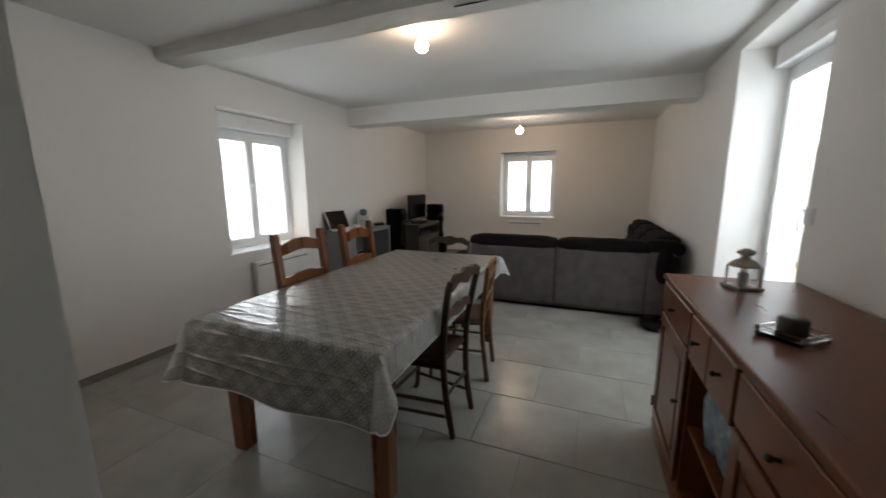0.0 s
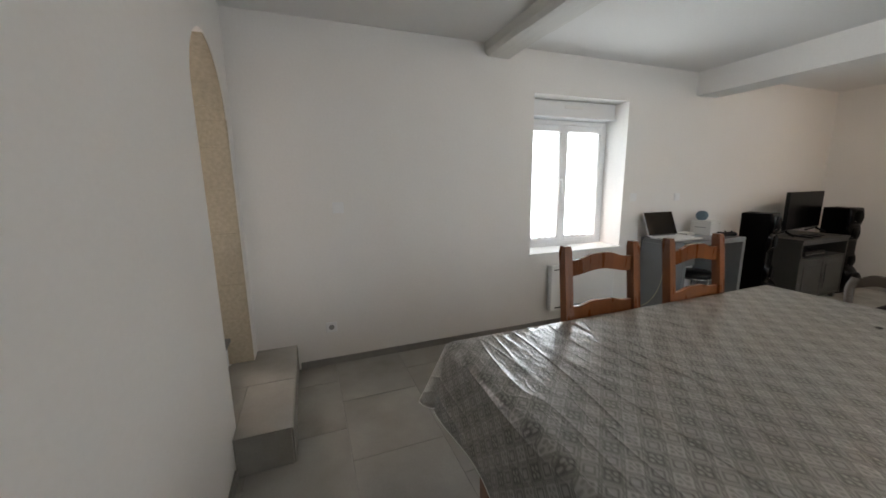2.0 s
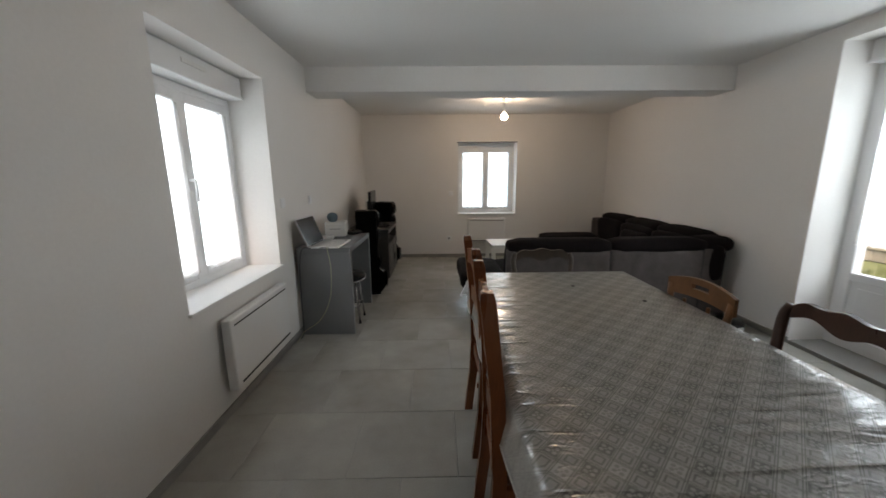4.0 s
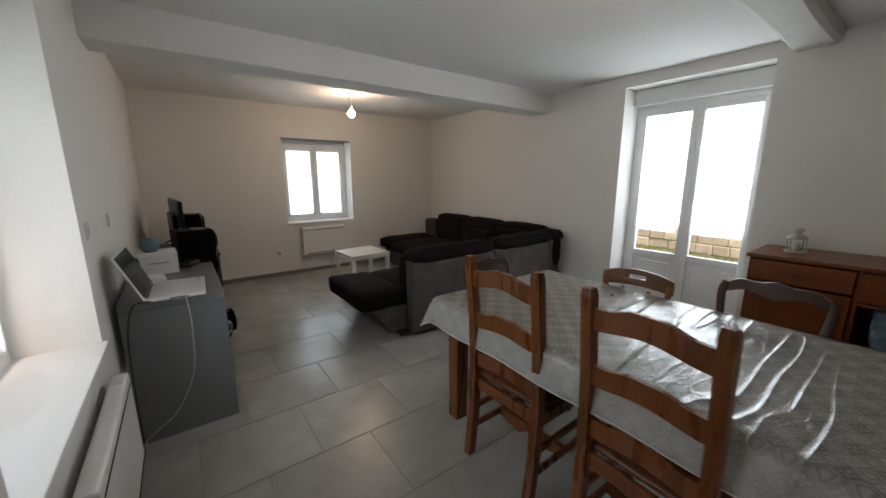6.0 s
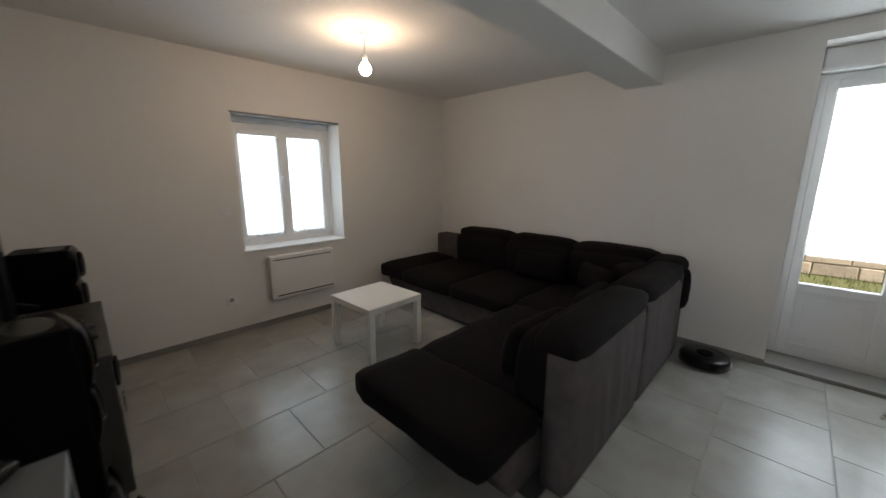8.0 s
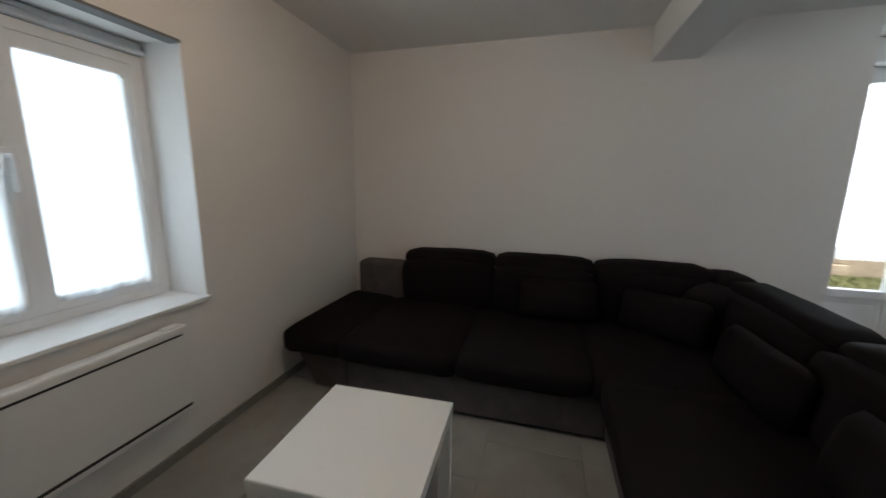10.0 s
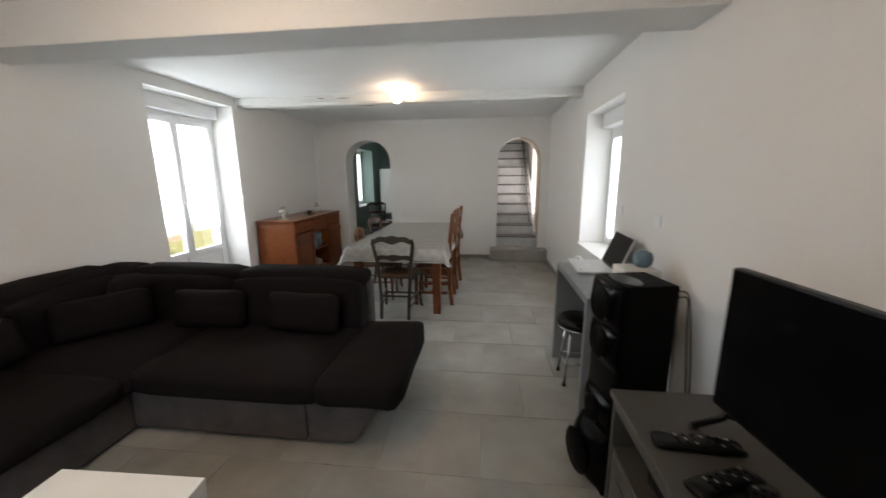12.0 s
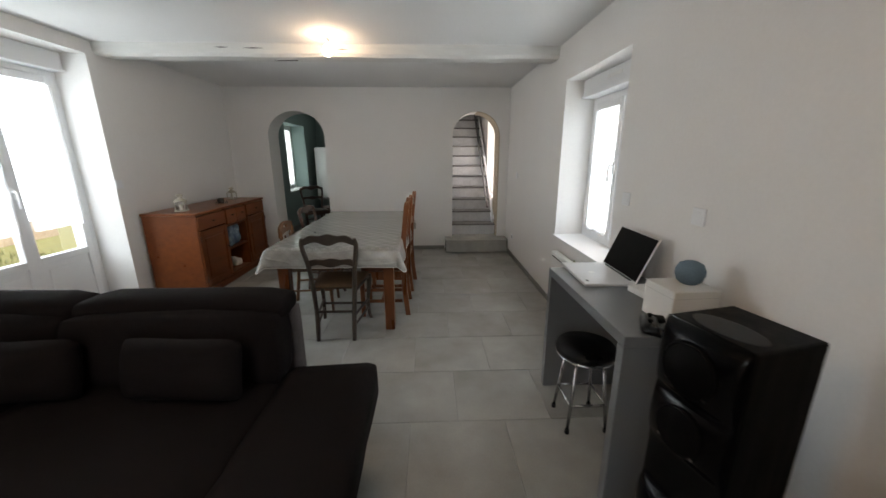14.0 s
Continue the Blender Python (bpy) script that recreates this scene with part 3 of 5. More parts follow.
part("riser_tile", box(0.494, 0.975, 0.257, 0.266, 0.002, 0.189, 0.002, 1), M_TILE, step)
part("end_tile", box(0.971, 0.979, 0.004, 0.255, 0.002, 0.189, 0.002, 1), M_TILE, step)
part("threshold_tile", box(0.494, 0.858, -0.14, 0.0, 0.190, 0.200, 0.002, 1), M_TILE, step)
part("threshold_base", box(A2[0] + 0.003, A2[1] - 0.003, -0.376, 0, 0, 0.188), M_GROUT, step)

staircase = thing("staircase", pose(0, 0, 0), "steep worn white-painted wooden staircase", "stairs", kind="structure")
RISE, RUN, Y0 = 0.183, 0.215, -0.15
for k in range(13):
    y, z = Y0 - RUN * k, 0.20 + RISE * k
    part("riser", box(A2[0] + 0.006, A2[1] - 0.006, y - 0.02, y, z + 0.001, z + RISE - 0.029), M_STAIR, staircase)
    part("tread", box(A2[0] + 0.006, A2[1] - 0.006, y - RUN - 0.02, y + 0.025, z + RISE - 0.028, z + RISE, 0.006), M_NOSING, staircase, "worn grey tread")
rail = [(A2[0] + 0.07, -0.42, 0.42), (A2[0] + 0.07, -2.9, 0.42 + 2.48 * RISE / RUN)]
part("stringer", prism([(0, 0), (0.035, 0), (0.035, 0.10), (0, 0.10)], 3.2, pose(A2[0] + 0.01, -0.25, 0.38, -math.degrees(math.atan2(RISE, RUN)), 0, 0) @ pose(0, 0, 0, 0, 0, 180) @ Matrix.Translation((-0.036, 0, 0))), M_STAIR, staircase)
part("handrail", tube([(A2[0] + 0.10, -0.40, 0.62), (A2[0] + 0.10, -2.6, 0.62 + 2.2 * RISE / RUN)], 0.02), M_NOSING, staircase, "thin dark handrail")

bm = box(A2[1], A2[1] + 0.10, -4.2, -0.38, 0, 4.4)
box(-0.02, A2[1], -4.3, -4.2, 0, 4.4, bm=bm)
box(-0.02, A2[1] + 0.1, -4.3, -0.38, 4.4, 4.5, bm=bm)
box(-0.0, A2[1], -0.38, -0.28, H + 0.11, 4.4, bm=bm)
structure("wall_stairwell", bm, M_WALL, "white plaster walls of the stairwell", "wall")
bm = bmesh.new()
for a, b, lo, hi in ((-4.2, -1.33, 0, 4.4), (-0.45, -0.38, 0, 4.4), (-1.33, -0.45, 0, 0.75), (-1.33, -0.45, 2.30, 4.4)):
    box(-0.18, 0.12, a, b, lo, hi, bm=bm)
structure("wall_stairwell_west", bm, M_WALL, "white plaster wall beside the stairs", "wall")
curtain(-1.33, -0.45, 0.76, 2.29, Matrix.Translation((0.0, 0, 0)) @ pose(0, 0, 0, 0, 0, 90), "curtain", "sheer white curtain over the small stair window")

# stone lining of the small arch's jamb
lining = thing("jamb_lining", pose(0, 0, 0), "bare beige dressed stone jamb of the arch", "stone jamb", kind="structure")
zz = 0.204
part("mortar", box(A2[0] + 0.0005, A2[0] + 0.009, -0.372, -0.003, 0.202, 1.751), M_STONE, lining)
hs = (0.30, 0.24, 0.33, 0.27, 0.25, 0.156)
for i, hgt in enumerate(hs):
    part("stone", box(A2[0] + 0.001, A2[0] + 0.014 + 0.003 * (i % 2), -0.37 + 0.01 * (i % 2), -0.006, zz, zz + hgt - 0.003, 0.003), M_STONE, lining)
    zz += hgt

mid, half = (A2[0] + A2[1]) / 2, (A2[1] - A2[0]) / 2
zs0 = 2.11 - 0.36
for i in range(7):
    a0, a1 = math.pi - i * 0.22, math.pi - (i + 1) * 0.22 + 0.002
    ring = [(mid + (half - d) * math.cos(a), zs0 + (0.36 - d) * math.sin(a)) for a, d in ((a0, 0.001), (a0, 0.014), ((a0 + a1) / 2, 0.014), (a1, 0.014), (a1, 0.001), ((a0 + a1) / 2, 0.001))]
    part("stone", prism(ring, 0.36, Matrix.Translation((0, -0.368, 0))), M_STONE, lining)

# ---- kitchen glimpsed through the wide arch ----
bm = box(A2[1] + 0.10, W, -4.3, -4.2, 0, H)
box(W - 0.02, W - 0.004, -4.2, -3.3, 0, H, bm=bm)
box(W - 0.02, W - 0.004, -2.1, -0.38, 0, H, bm=bm)
box(W - 0.02, W - 0.004, -3.3, -2.1, 0, 0.74, bm=bm)
box(W - 0.02, W - 0.004, -3.3, -2.1, 2.15, H, bm=bm)
structure("wall_kitchen", bm, M_KWALL, "dark green-grey painted kitchen walls", "wall")
structure("floor_kitchen", box(A2[1] + 0.1, W + T, -4.3, -0.38, -0.12, -0.002), M_KFLOOR, "dark grey kitchen floor", "floor")
structure("ceiling_kitchen", box(A2[1] + 0.1, W, -4.3, -0.38, H, H + 0.1), M_CEIL, "white kitchen ceiling", "ceiling")
bm = box(W - 0.004, 4.48, -2.106, -2.1, 0.745, 2.15)
box(W - 0.004, 4.48, -3.3, -3.294, 0.745, 2.15, bm=bm)
box(W - 0.004, 4.48, -3.293, -2.107, 2.144, 2.15, bm=bm)
structure("reveal_kitchen", bm, M_KWALL, "green-grey painted kitchen window reveal", "reveal")
MK = Matrix.Translation((4.52, -2.1, 0.74)) @ pose(0, 0, 0, 0, 0, -90)
window_unit("window_4", 1.2, 1.41, MK, curtain_from=0.085, handle=0.62, label="white kitchen window with sheer curtains")
structure("sill_kitchen", box(W - 0.03, 4.52, -3.31, -2.09, 0.725, 0.742, 0.004), M_SILLP, "white painted kitchen window sill", "sill")

# ---- outdoors ----
bm = box(-900, 900, -900, 900, -0.5, -0.14)
structure("ground", bm, M_GRASS, "green lawn around the house", "lawn")
bm = box(W + T, 6.6, -1, 8, -0.13, -0.06)
structure("terrace", bm, M_GARDEN, "pale gravel terrace outside the french door", "terrace")

# ---- shared thing helpers ----


def root_of(ob):
    while ob.parent:
        ob = ob.parent
    return ob


def wpart(name, bm, material, parent, label="", smooth=False):
    """A part whose mesh is given in world coordinates."""
    bmesh.ops.transform(bm, matrix=root_of(parent).matrix_basis.inverted(), verts=bm.verts)
    return part(name, bm, material, parent, label, smooth)


def soft_box(x0, x1, y0, y1, z0, z1, r, puff=0.0, seed=0.0, m=None):
    """A stuffed block: rounded, a little swollen and uneven."""
    b = bmesh.new()
    bmesh.ops.create_cube(b, size=1.0)
    bmesh.ops.subdivide_edges(b, edges=b.edges[:], cuts=7, use_grid_fill=True)
    c = Vector(((x0 + x1) / 2, (y0 + y1) / 2, (z0 + z1) / 2))
    half = Vector(((x1 - x0) / 2, (y1 - y0) / 2, (z1 - z0) / 2))
    for v in b.verts:
        p = Vector((v.co.x * 2 * half.x, v.co.y * 2 * half.y, v.co.z * 2 * half.z))
        inner = Vector([max(-(half[i] - r), min(half[i] - r, p[i])) for i in range(3)])
        d = p - inner
        if d.length > 1e-6:
            p = inner + d.normalized() * r
        u = Vector([p[i] / half[i] for i in range(3)])
        bulge = puff * (1 - u.x ** 2) * (1 - u.y ** 2) if abs(u.z) > 0.6 else puff * 0.5 * (1 - u.z ** 2)
        p += d.normalized() * bulge if d.length > 1e-6 else Vector((0, 0, 0))
        v.co = c + p
        v.co += Vector((1, 1, 1)) * 0.006 * noise.noise(v.co * 7 + Vector((seed, 0, 0)))
    if m is not None:
        bmesh.ops.transform(b, matrix=Matrix.Translation(c) @ m @ Matrix.Translation(-c), verts=b.verts)
    return b


def pillow(w, h, d):
    """A scatter cushion standing in x, z."""
    b = bmesh.new()
    n = 12
    sides = []
    for s in (-1, 1):
        g = []
        for i in range(n + 1):
            row = []
            for k in range(n + 1):
                u, v = 2 * i / n - 1, 2 * k / n - 1
                t = ((1 - abs(u) ** 3.0) * (1 - abs(v) ** 3.0)) ** 0.55 if abs(u) < 1 and abs(v) < 1 else 0.0
                pinch = 1 - 0.06 * (1 - abs(u)) * abs(v) - 0.0
                soft = 1 - 0.09 * (u * v) ** 4
                sag = 0.012 * noise.noise(Vector((u * 2, v * 2, s)))
                row.append(b.verts.new((u * w / 2 * soft * (1 - 0.05 * (1 - v * v) * (abs(u) > 0.9)), s * (d / 2) * t + sag * t, v * h / 2 * pinch * soft)))
            g.append(row)
        for i in range(n):
            for k in range(n):
                b.faces.new((g[i][k], g[i + 1][k], g[i + 1][k + 1], g[i][k + 1]))
    bmesh.ops.remove_doubles(b, verts=b.verts, dist=0.0006)
    return b


# ---- corner sofa ----
sofa = thing("corner_sofa", pose(3.10, 4.80, 0), "large charcoal velour corner sofa on a taupe base", "sofa")


def slanted_base(x0, x1, y0, y1, cut, along):
    """A base block whose outer end leans inward to the floor."""
    b = box(x0, x1, y0, y1, 0.03, 0.275, 0.012)
    for v in b.verts:
        k = (0.275 - v.co.z) / 0.245
        if along == "x" and v.co.x < x0 + 0.05:
            v.co.x += cut * k
        if along == "y" and v.co.y > y1 - 0.05:
            v.co.y -= cut * k
    return b


wpart("base", box(2.034, 4.11, 3.88, 4.80, 0.03, 0.275, 0.012), M_SOFAB, sofa, "taupe velour base panel")
wpart("base", slanted_base(1.60, 2.028, 4.02, 4.80, 0.17, "x"), M_SOFAB, sofa, "taupe velour end panel")
wpart("base", box(3.10, 4.11, 4.803, 6.33, 0.03, 0.275, 0.012), M_SOFAB, sofa, "taupe velour base panel")
wpart("base", slanted_base(3.12, 4.11, 6.336, 6.72, 0.14, "y"), M_SOFAB, sofa, "taupe velour end panel")
wpart("plinth", box(1.85, 4.05, 3.95, 4.74, 0.0, 0.032), M_SLOT, sofa, "black recessed plinth")
wpart("plinth", box(3.16, 4.05, 4.74, 6.50, 0.0, 0.031), M_SLOT, sofa, "black recessed plinth")
# rear panels and corner


def slack_panel(x0, x1, y0, y1, z0, z1, seed):
    """A rear panel whose fabric hangs in shallow upright folds."""
    b = bmesh.new()
    nx, nz = 44, 12
    front, back = [], []
    for i in range(nx + 1):
        u = i / nx
        x = lerp(x0, x1, u)
        f, k = [], []
        for j in range(nz + 1):
            v = j / nz
            z = lerp(z0, z1, v)
            hold = math.sin(math.pi * v) ** 0.7 * min(1.0, 8 * u, 8 * (1 - u))
            fold = 0.009 * noise.noise(Vector((x * 13 + z * 1.5, z * 1.4, seed))) + 0.005 * noise.noise(Vector((x * 4, z * 3, seed + 5)))
            edge = 0.014 * (max(0, 1 - 14 * min(u, 1 - u)) ** 2 + max(0, 1 - 7 * min(v, 1 - v)) ** 2)
            f.append(b.verts.new((x, y0 + edge + fold * hold, z)))
            k.append(b.verts.new((x, y1, z)))
        front.append(f), back.append(k)
    for g in (front, back):
        for i in range(nx):
            for j in range(nz):
                b.faces.new((g[i][j], g[i + 1][j], g[i + 1][j + 1], g[i][j + 1]))
    for i in range(nx):
        b.faces.new((front[i][0], front[i + 1][0], back[i + 1][0], back[i][0]))
        b.faces.new((front[i][nz], front[i + 1][nz], back[i + 1][nz], back[i][nz]))
    for j in range(nz):
        b.faces.new((front[0][j], front[0][j + 1], back[0][j + 1], back[0][j]))
        b.faces.new((front[nx][j], front[nx][j + 1], back[nx][j + 1], back[nx][j]))
    return b


wpart("back_panel", slack_panel(1.925, 2.905, 3.832, 3.97, 0.04, 0.70, 1.0), M_SOFAB, sofa, "taupe velour rear panel with slack folds", smooth=True)
wpart("back_panel", slack_panel(2.913, 3.80, 3.832, 3.97, 0.04, 0.70, 9.0), M_SOFAB, sofa, "taupe velour rear panel with slack folds", smooth=True)
wpart("back_panel", merge(bmesh.new(), prism([(3.806, 3.842), (4.02, 3.86), (4.10, 3.95), (4.12, 4.2), (3.95, 4.2), (3.806, 3.97)], 0.66, Matrix(((1, 0, 0, 0), (0, 0, 1, 0), (0, 1, 0, 0.04), (0, 0, 0, 1))))), M_SOFAB, sofa, "taupe velour corner panel")
wpart("back_panel", box(4.0, 4.12, 4.206, 6.27, 0.04, 0.70, 0.02, 3), M_SOFAB, sofa, "taupe velour rear panel")
wpart("arm", box(3.93, 4.12, 6.276, 6.69, 0.04, 0.705, 0.03, 3), M_SOFAB, sofa, "low taupe velour arm")
# seats
for i, (x0, x1, y0, y1, sd) in enumerate(((1.49, 1.96, 3.99, 4.86, 1), (1.94, 3.06, 4.03, 4.86, 2), (3.02, 4.0, 4.05, 4.90, 3), (3.02, 4.0, 4.88, 5.62, 4), (3.02, 4.0, 5.60, 6.36, 5), (3.03, 4.0, 6.33, 6.76, 6))):
    b = soft_box(x0, x1, y0, y1, 0.265, 0.425, 0.055, 0.010, sd)
    if i in (0, 5):
        for v in b.verts:
            e = (1.96 - v.co.x) / 0.47 if i == 0 else (v.co.y - 6.33) / 0.43
            v.co.z += 0.02 * max(0, min(1, e)) - (0.05 * max(0, e - 0.6) if v.co.z < 0.33 else 0)
    wpart("seat_cushion", b, M_SOFA, sofa, smooth=True)
# backs and rolled headrests
for i, (x0, x1) in enumerate(((1.93, 2.925), (2.925, 3.85))):
    wpart("back_cushion", soft_box(x0 + 0.01, x1 - 0.005, 3.95, 4.15, 0.38, 0.74, 0.05, 0.02, 10 + i, pose(0, 0, 0, 6)), M_SOFA, sofa, smooth=True)
    wpart("headrest", soft_box(x0, x1 - 0.006, 3.83, 4.06, 0.665, 0.80, 0.06, 0.01, 20 + i), M_SOFA, sofa, smooth=True)
wpart("back_cushion", soft_box(3.55, 4.10, 3.93, 4.20, 0.38, 0.74, 0.06, 0.02, 13, pose(0, 0, 0, 0, 0, -38)), M_SOFA, sofa, smooth=True)
wpart("headrest", soft_box(3.76, 4.12, 3.86, 4.10, 0.665, 0.80, 0.06, 0.01, 24), M_SOFA, sofa, smooth=True)
for i, (y0, y1) in enumerate(((4.06, 4.80), (4.80, 5.53), (5.53, 6.26))):
    wpart("back_cushion", soft_box(3.84, 4.04, y0 + 0.005, y1 - 0.005, 0.38, 0.76, 0.05, 0.02, 14 + i, pose(0, 0, 0, 0, -6, 0)), M_SOFA, sofa, smooth=True)
    wpart("headrest", soft_box(3.89, 4.13, y0, y1 - 0.006, 0.695, 0.83, 0.06, 0.01, 25 + i), M_SOFA, sofa, smooth=True)
# creases and seams of the rear panels
for x in (2.908, 3.803):
    wpart("seam", box(x - 0.002, x + 0.002, 3.842, 3.85, 0.05, 0.69), M_SLOT, sofa)
for x, y, z, ry, rz, rx in ((3.02, 4.235, 0.555, 0, 3, 13), (2.31, 4.24, 0.555, 0, -4, 14), (3.64, 4.44, 0.565, 3, 46, 12), (3.77, 5.05, 0.565, 0, 92, 13)):
    p = part("scatter_cushion", pillow(0.56, 0.28, 0.17), M_SOFA, smooth=True)
    p.matrix_basis = pose(x, y, z + 0.005, 0, 0, rz) @ pose(0, 0, 0, rx, ry, 0)
    tagged(p, "soft charcoal velour scatter cushion leaning on the sofa back", "cushion", "scatter cushions")

# ---- coffee table ----
ct = thing("coffee_table", pose(2.287, 5.768, 0, 0, 0, 2.3), "low square white lacquered coffee table", "coffee table")
part("tabletop", box(-0.275, 0.275, -0.275, 0.275, 0.40, 0.45, 0.002, 1), M_WHITE, ct)
for sx in (-1, 1):
    for sy in (-1, 1):
        x, y = sx * 0.248, sy * 0.248
        part("leg", box(x - 0.025, x + 0.025, y - 0.025, y + 0.025, 0, 0.399, 0.002, 1), M_WHITE, ct)

# ---- dining table and oilcloth ----
TX0, TX1, TY0, TY1, TZ = 1.495, 2.515, 0.90, 2.88, 0.745
table = thing("dining_table", pose((TX0 + TX1) / 2, (TY0 + TY1) / 2, 0), "long orange-stained pine dining table with thick legs", "dining table")
wpart("tabletop", box(TX0 + 0.01, TX1 - 0.01, TY0 + 0.01, TY1 - 0.01, TZ - 0.035, TZ, 0.006), M_PINE, table)
for x, sx in ((1.575, 1), (2.435, -1)):
    for y, sy in ((1.04, 1), (2.78, -1)):
        b = box(x - 0.045, x + 0.045, y - 0.045, y + 0.045, 0, TZ - 0.036, 0.006)
        for v in b.verts:
            k = 1 - v.co.z / TZ
            v.co.x += (x - v.co.x) * 0.12 * k
            v.co.y += (y - v.co.y) * 0.12 * k
        wpart("leg", b, M_PINE, table)
for x0, x1, y0, y1 in ((1.62, 2.39, 1.01, 1.035), (1.62, 2.39, 2.79, 2.815), (1.545, 1.57, 1.085, 2.735), (2.44, 2.465, 1.085, 2.735)):
    wpart("apron", box(x0, x1, y0, y1, TZ - 0.135, TZ - 0.036, 0.003), M_PINE, table)


def oilcloth():
    b = bmesh.new()
    uvl = b.loops.layers.uv.new("UVMap")
    nw, ne, ns, nn = 0.155, 0.150, 0.285, 0.150
    xs = list(np.linspace(-nw, -0.012, 7)) + list(np.linspace(0, TX1 - TX0, 29)) + list(np.linspace(TX1 - TX0 + 0.012, TX1 - TX0 + ne, 8))
    ys = list(np.linspace(-ns, -0.012, 10)) + list(np.linspace(0, TY1 - TY0, 57)) + list(np.linspace(TY1 - TY0 + 0.012, TY1 - TY0 + nn, 7))
    w, ln = TX1 - TX0, TY1 - TY0
    grid, co = [], []
    for u in xs:
        row = []
        for v in ys:
            dx = u if u < 0 else (u - w if u > w else 0.0)
            dy = v if v < 0 else (v - ln if v > ln else 0.0)
            d = math.hypot(dx, dy)
            cx, cy = min(max(u, 0), w), min(max(v, 0), ln)
            if d < 1e-9:
                z = TZ + 0.006 + 0.0018 * noise.noise(Vector((u * 2.2, v * 7.5, 0)))
                x, y = u, v
            else:
                corner = abs(dx) > 1e-9 and abs(dy) > 1e-9
                lim = (0.285 - 0.055 * min(1.0, abs(dx) / 0.12) if dx > 0 else 0.285) if dy < 0 else 0.19
                d = min(d, lim) if corner else d
                ex, ey = dx / math.hypot(dx, dy), dy / math.hypot(dx, dy)
                along = v if abs(dx) > abs(dy) else u
                east = dx > 0 and not corner
                lobe = 0.42 if dx > 0 and dy < 0 else 0.26
                out = (0.007 if east else 0.020) + (0.012 if east else 0.16) * d + (lobe * d * min(1.0, 2 * min(abs(ex), abs(ey))) if corner else 0.0)
                out += (0.002 if east else 0.010) * d / 0.2 * math.sin(along * 11 + 1.3) * (0 if corner else 1)
                x, y = cx + ex * out, cy + ey * out
                z = TZ + 0.004 - d * (0.97 if not corner else 0.94)
            row.append(b.verts.new((TX0 + x, TY0 + y, z)))
            co.append((u, v))
        grid.append(row)
    where = {}
    k = 0
    for row in grid:
        for vt in row:
            where[vt] = co[k]
            k += 1
    for i in range(len(xs) - 1):
        for j in range(len(ys) - 1):
            f = b.faces.new((grid[i][j], grid[i + 1][j], grid[i + 1][j + 1], grid[i][j + 1]))
            f.smooth = True
            for lp in f.loops:
                lp[uvl].uv = where[lp.vert]
    edge = [r[0].co.copy() for r in grid] + [v.co.copy() for v in grid[-1][1:]] + [r[-1].co.copy() for r in grid[::-1][1:]] + [v.co.copy() for v in grid[0][::-1][1:]]
    return b, edge


sheet, hem = oilcloth()
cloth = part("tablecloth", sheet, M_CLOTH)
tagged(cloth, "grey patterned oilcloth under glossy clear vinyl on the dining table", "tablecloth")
part("hem", tube(hem, 0.0035, 6), M_PAPER, cloth, "narrow white hem", smooth=True)
sol = cloth.modifiers.new("thickness", "SOLIDIFY")
sol.thickness, sol.offset = 0.0025, 1.0
for f, (x, y, rz) in enumerate(((2.32, 2.28, 20), (2.05, 2.55, 75))):
    o = part("crumb", lathe([(0.010, 0), (0.012, 0.003), (0.004, 0.006)], 8), M_SLOT)
    o.matrix_basis = pose(x, y, TZ + 0.010, 0, 0, rz)
    tagged(o, "tiny dark crumb lying on the oilcloth", "crumb", "crumbs")

# ---- chairs ----


def slat(w, h, arch, depth, dip=0.012, n=14):
    """A shaped ladder-back slat, curved on top and bottom, centred on x, based at z = 0."""
    top = [(w * (0.5 - i / n), h + arch * math.sin(math.pi * i / n) ** 2 - dip * math.sin(3 * math.pi * i / n) ** 2 * 0.4) for i in range(n + 1)]
    low = [(w * (-0.5 + i / n), arch * 0.8 * math.sin(math.pi * i / n) ** 2) for i in range(n + 1)]
    return prism(low + top, depth)


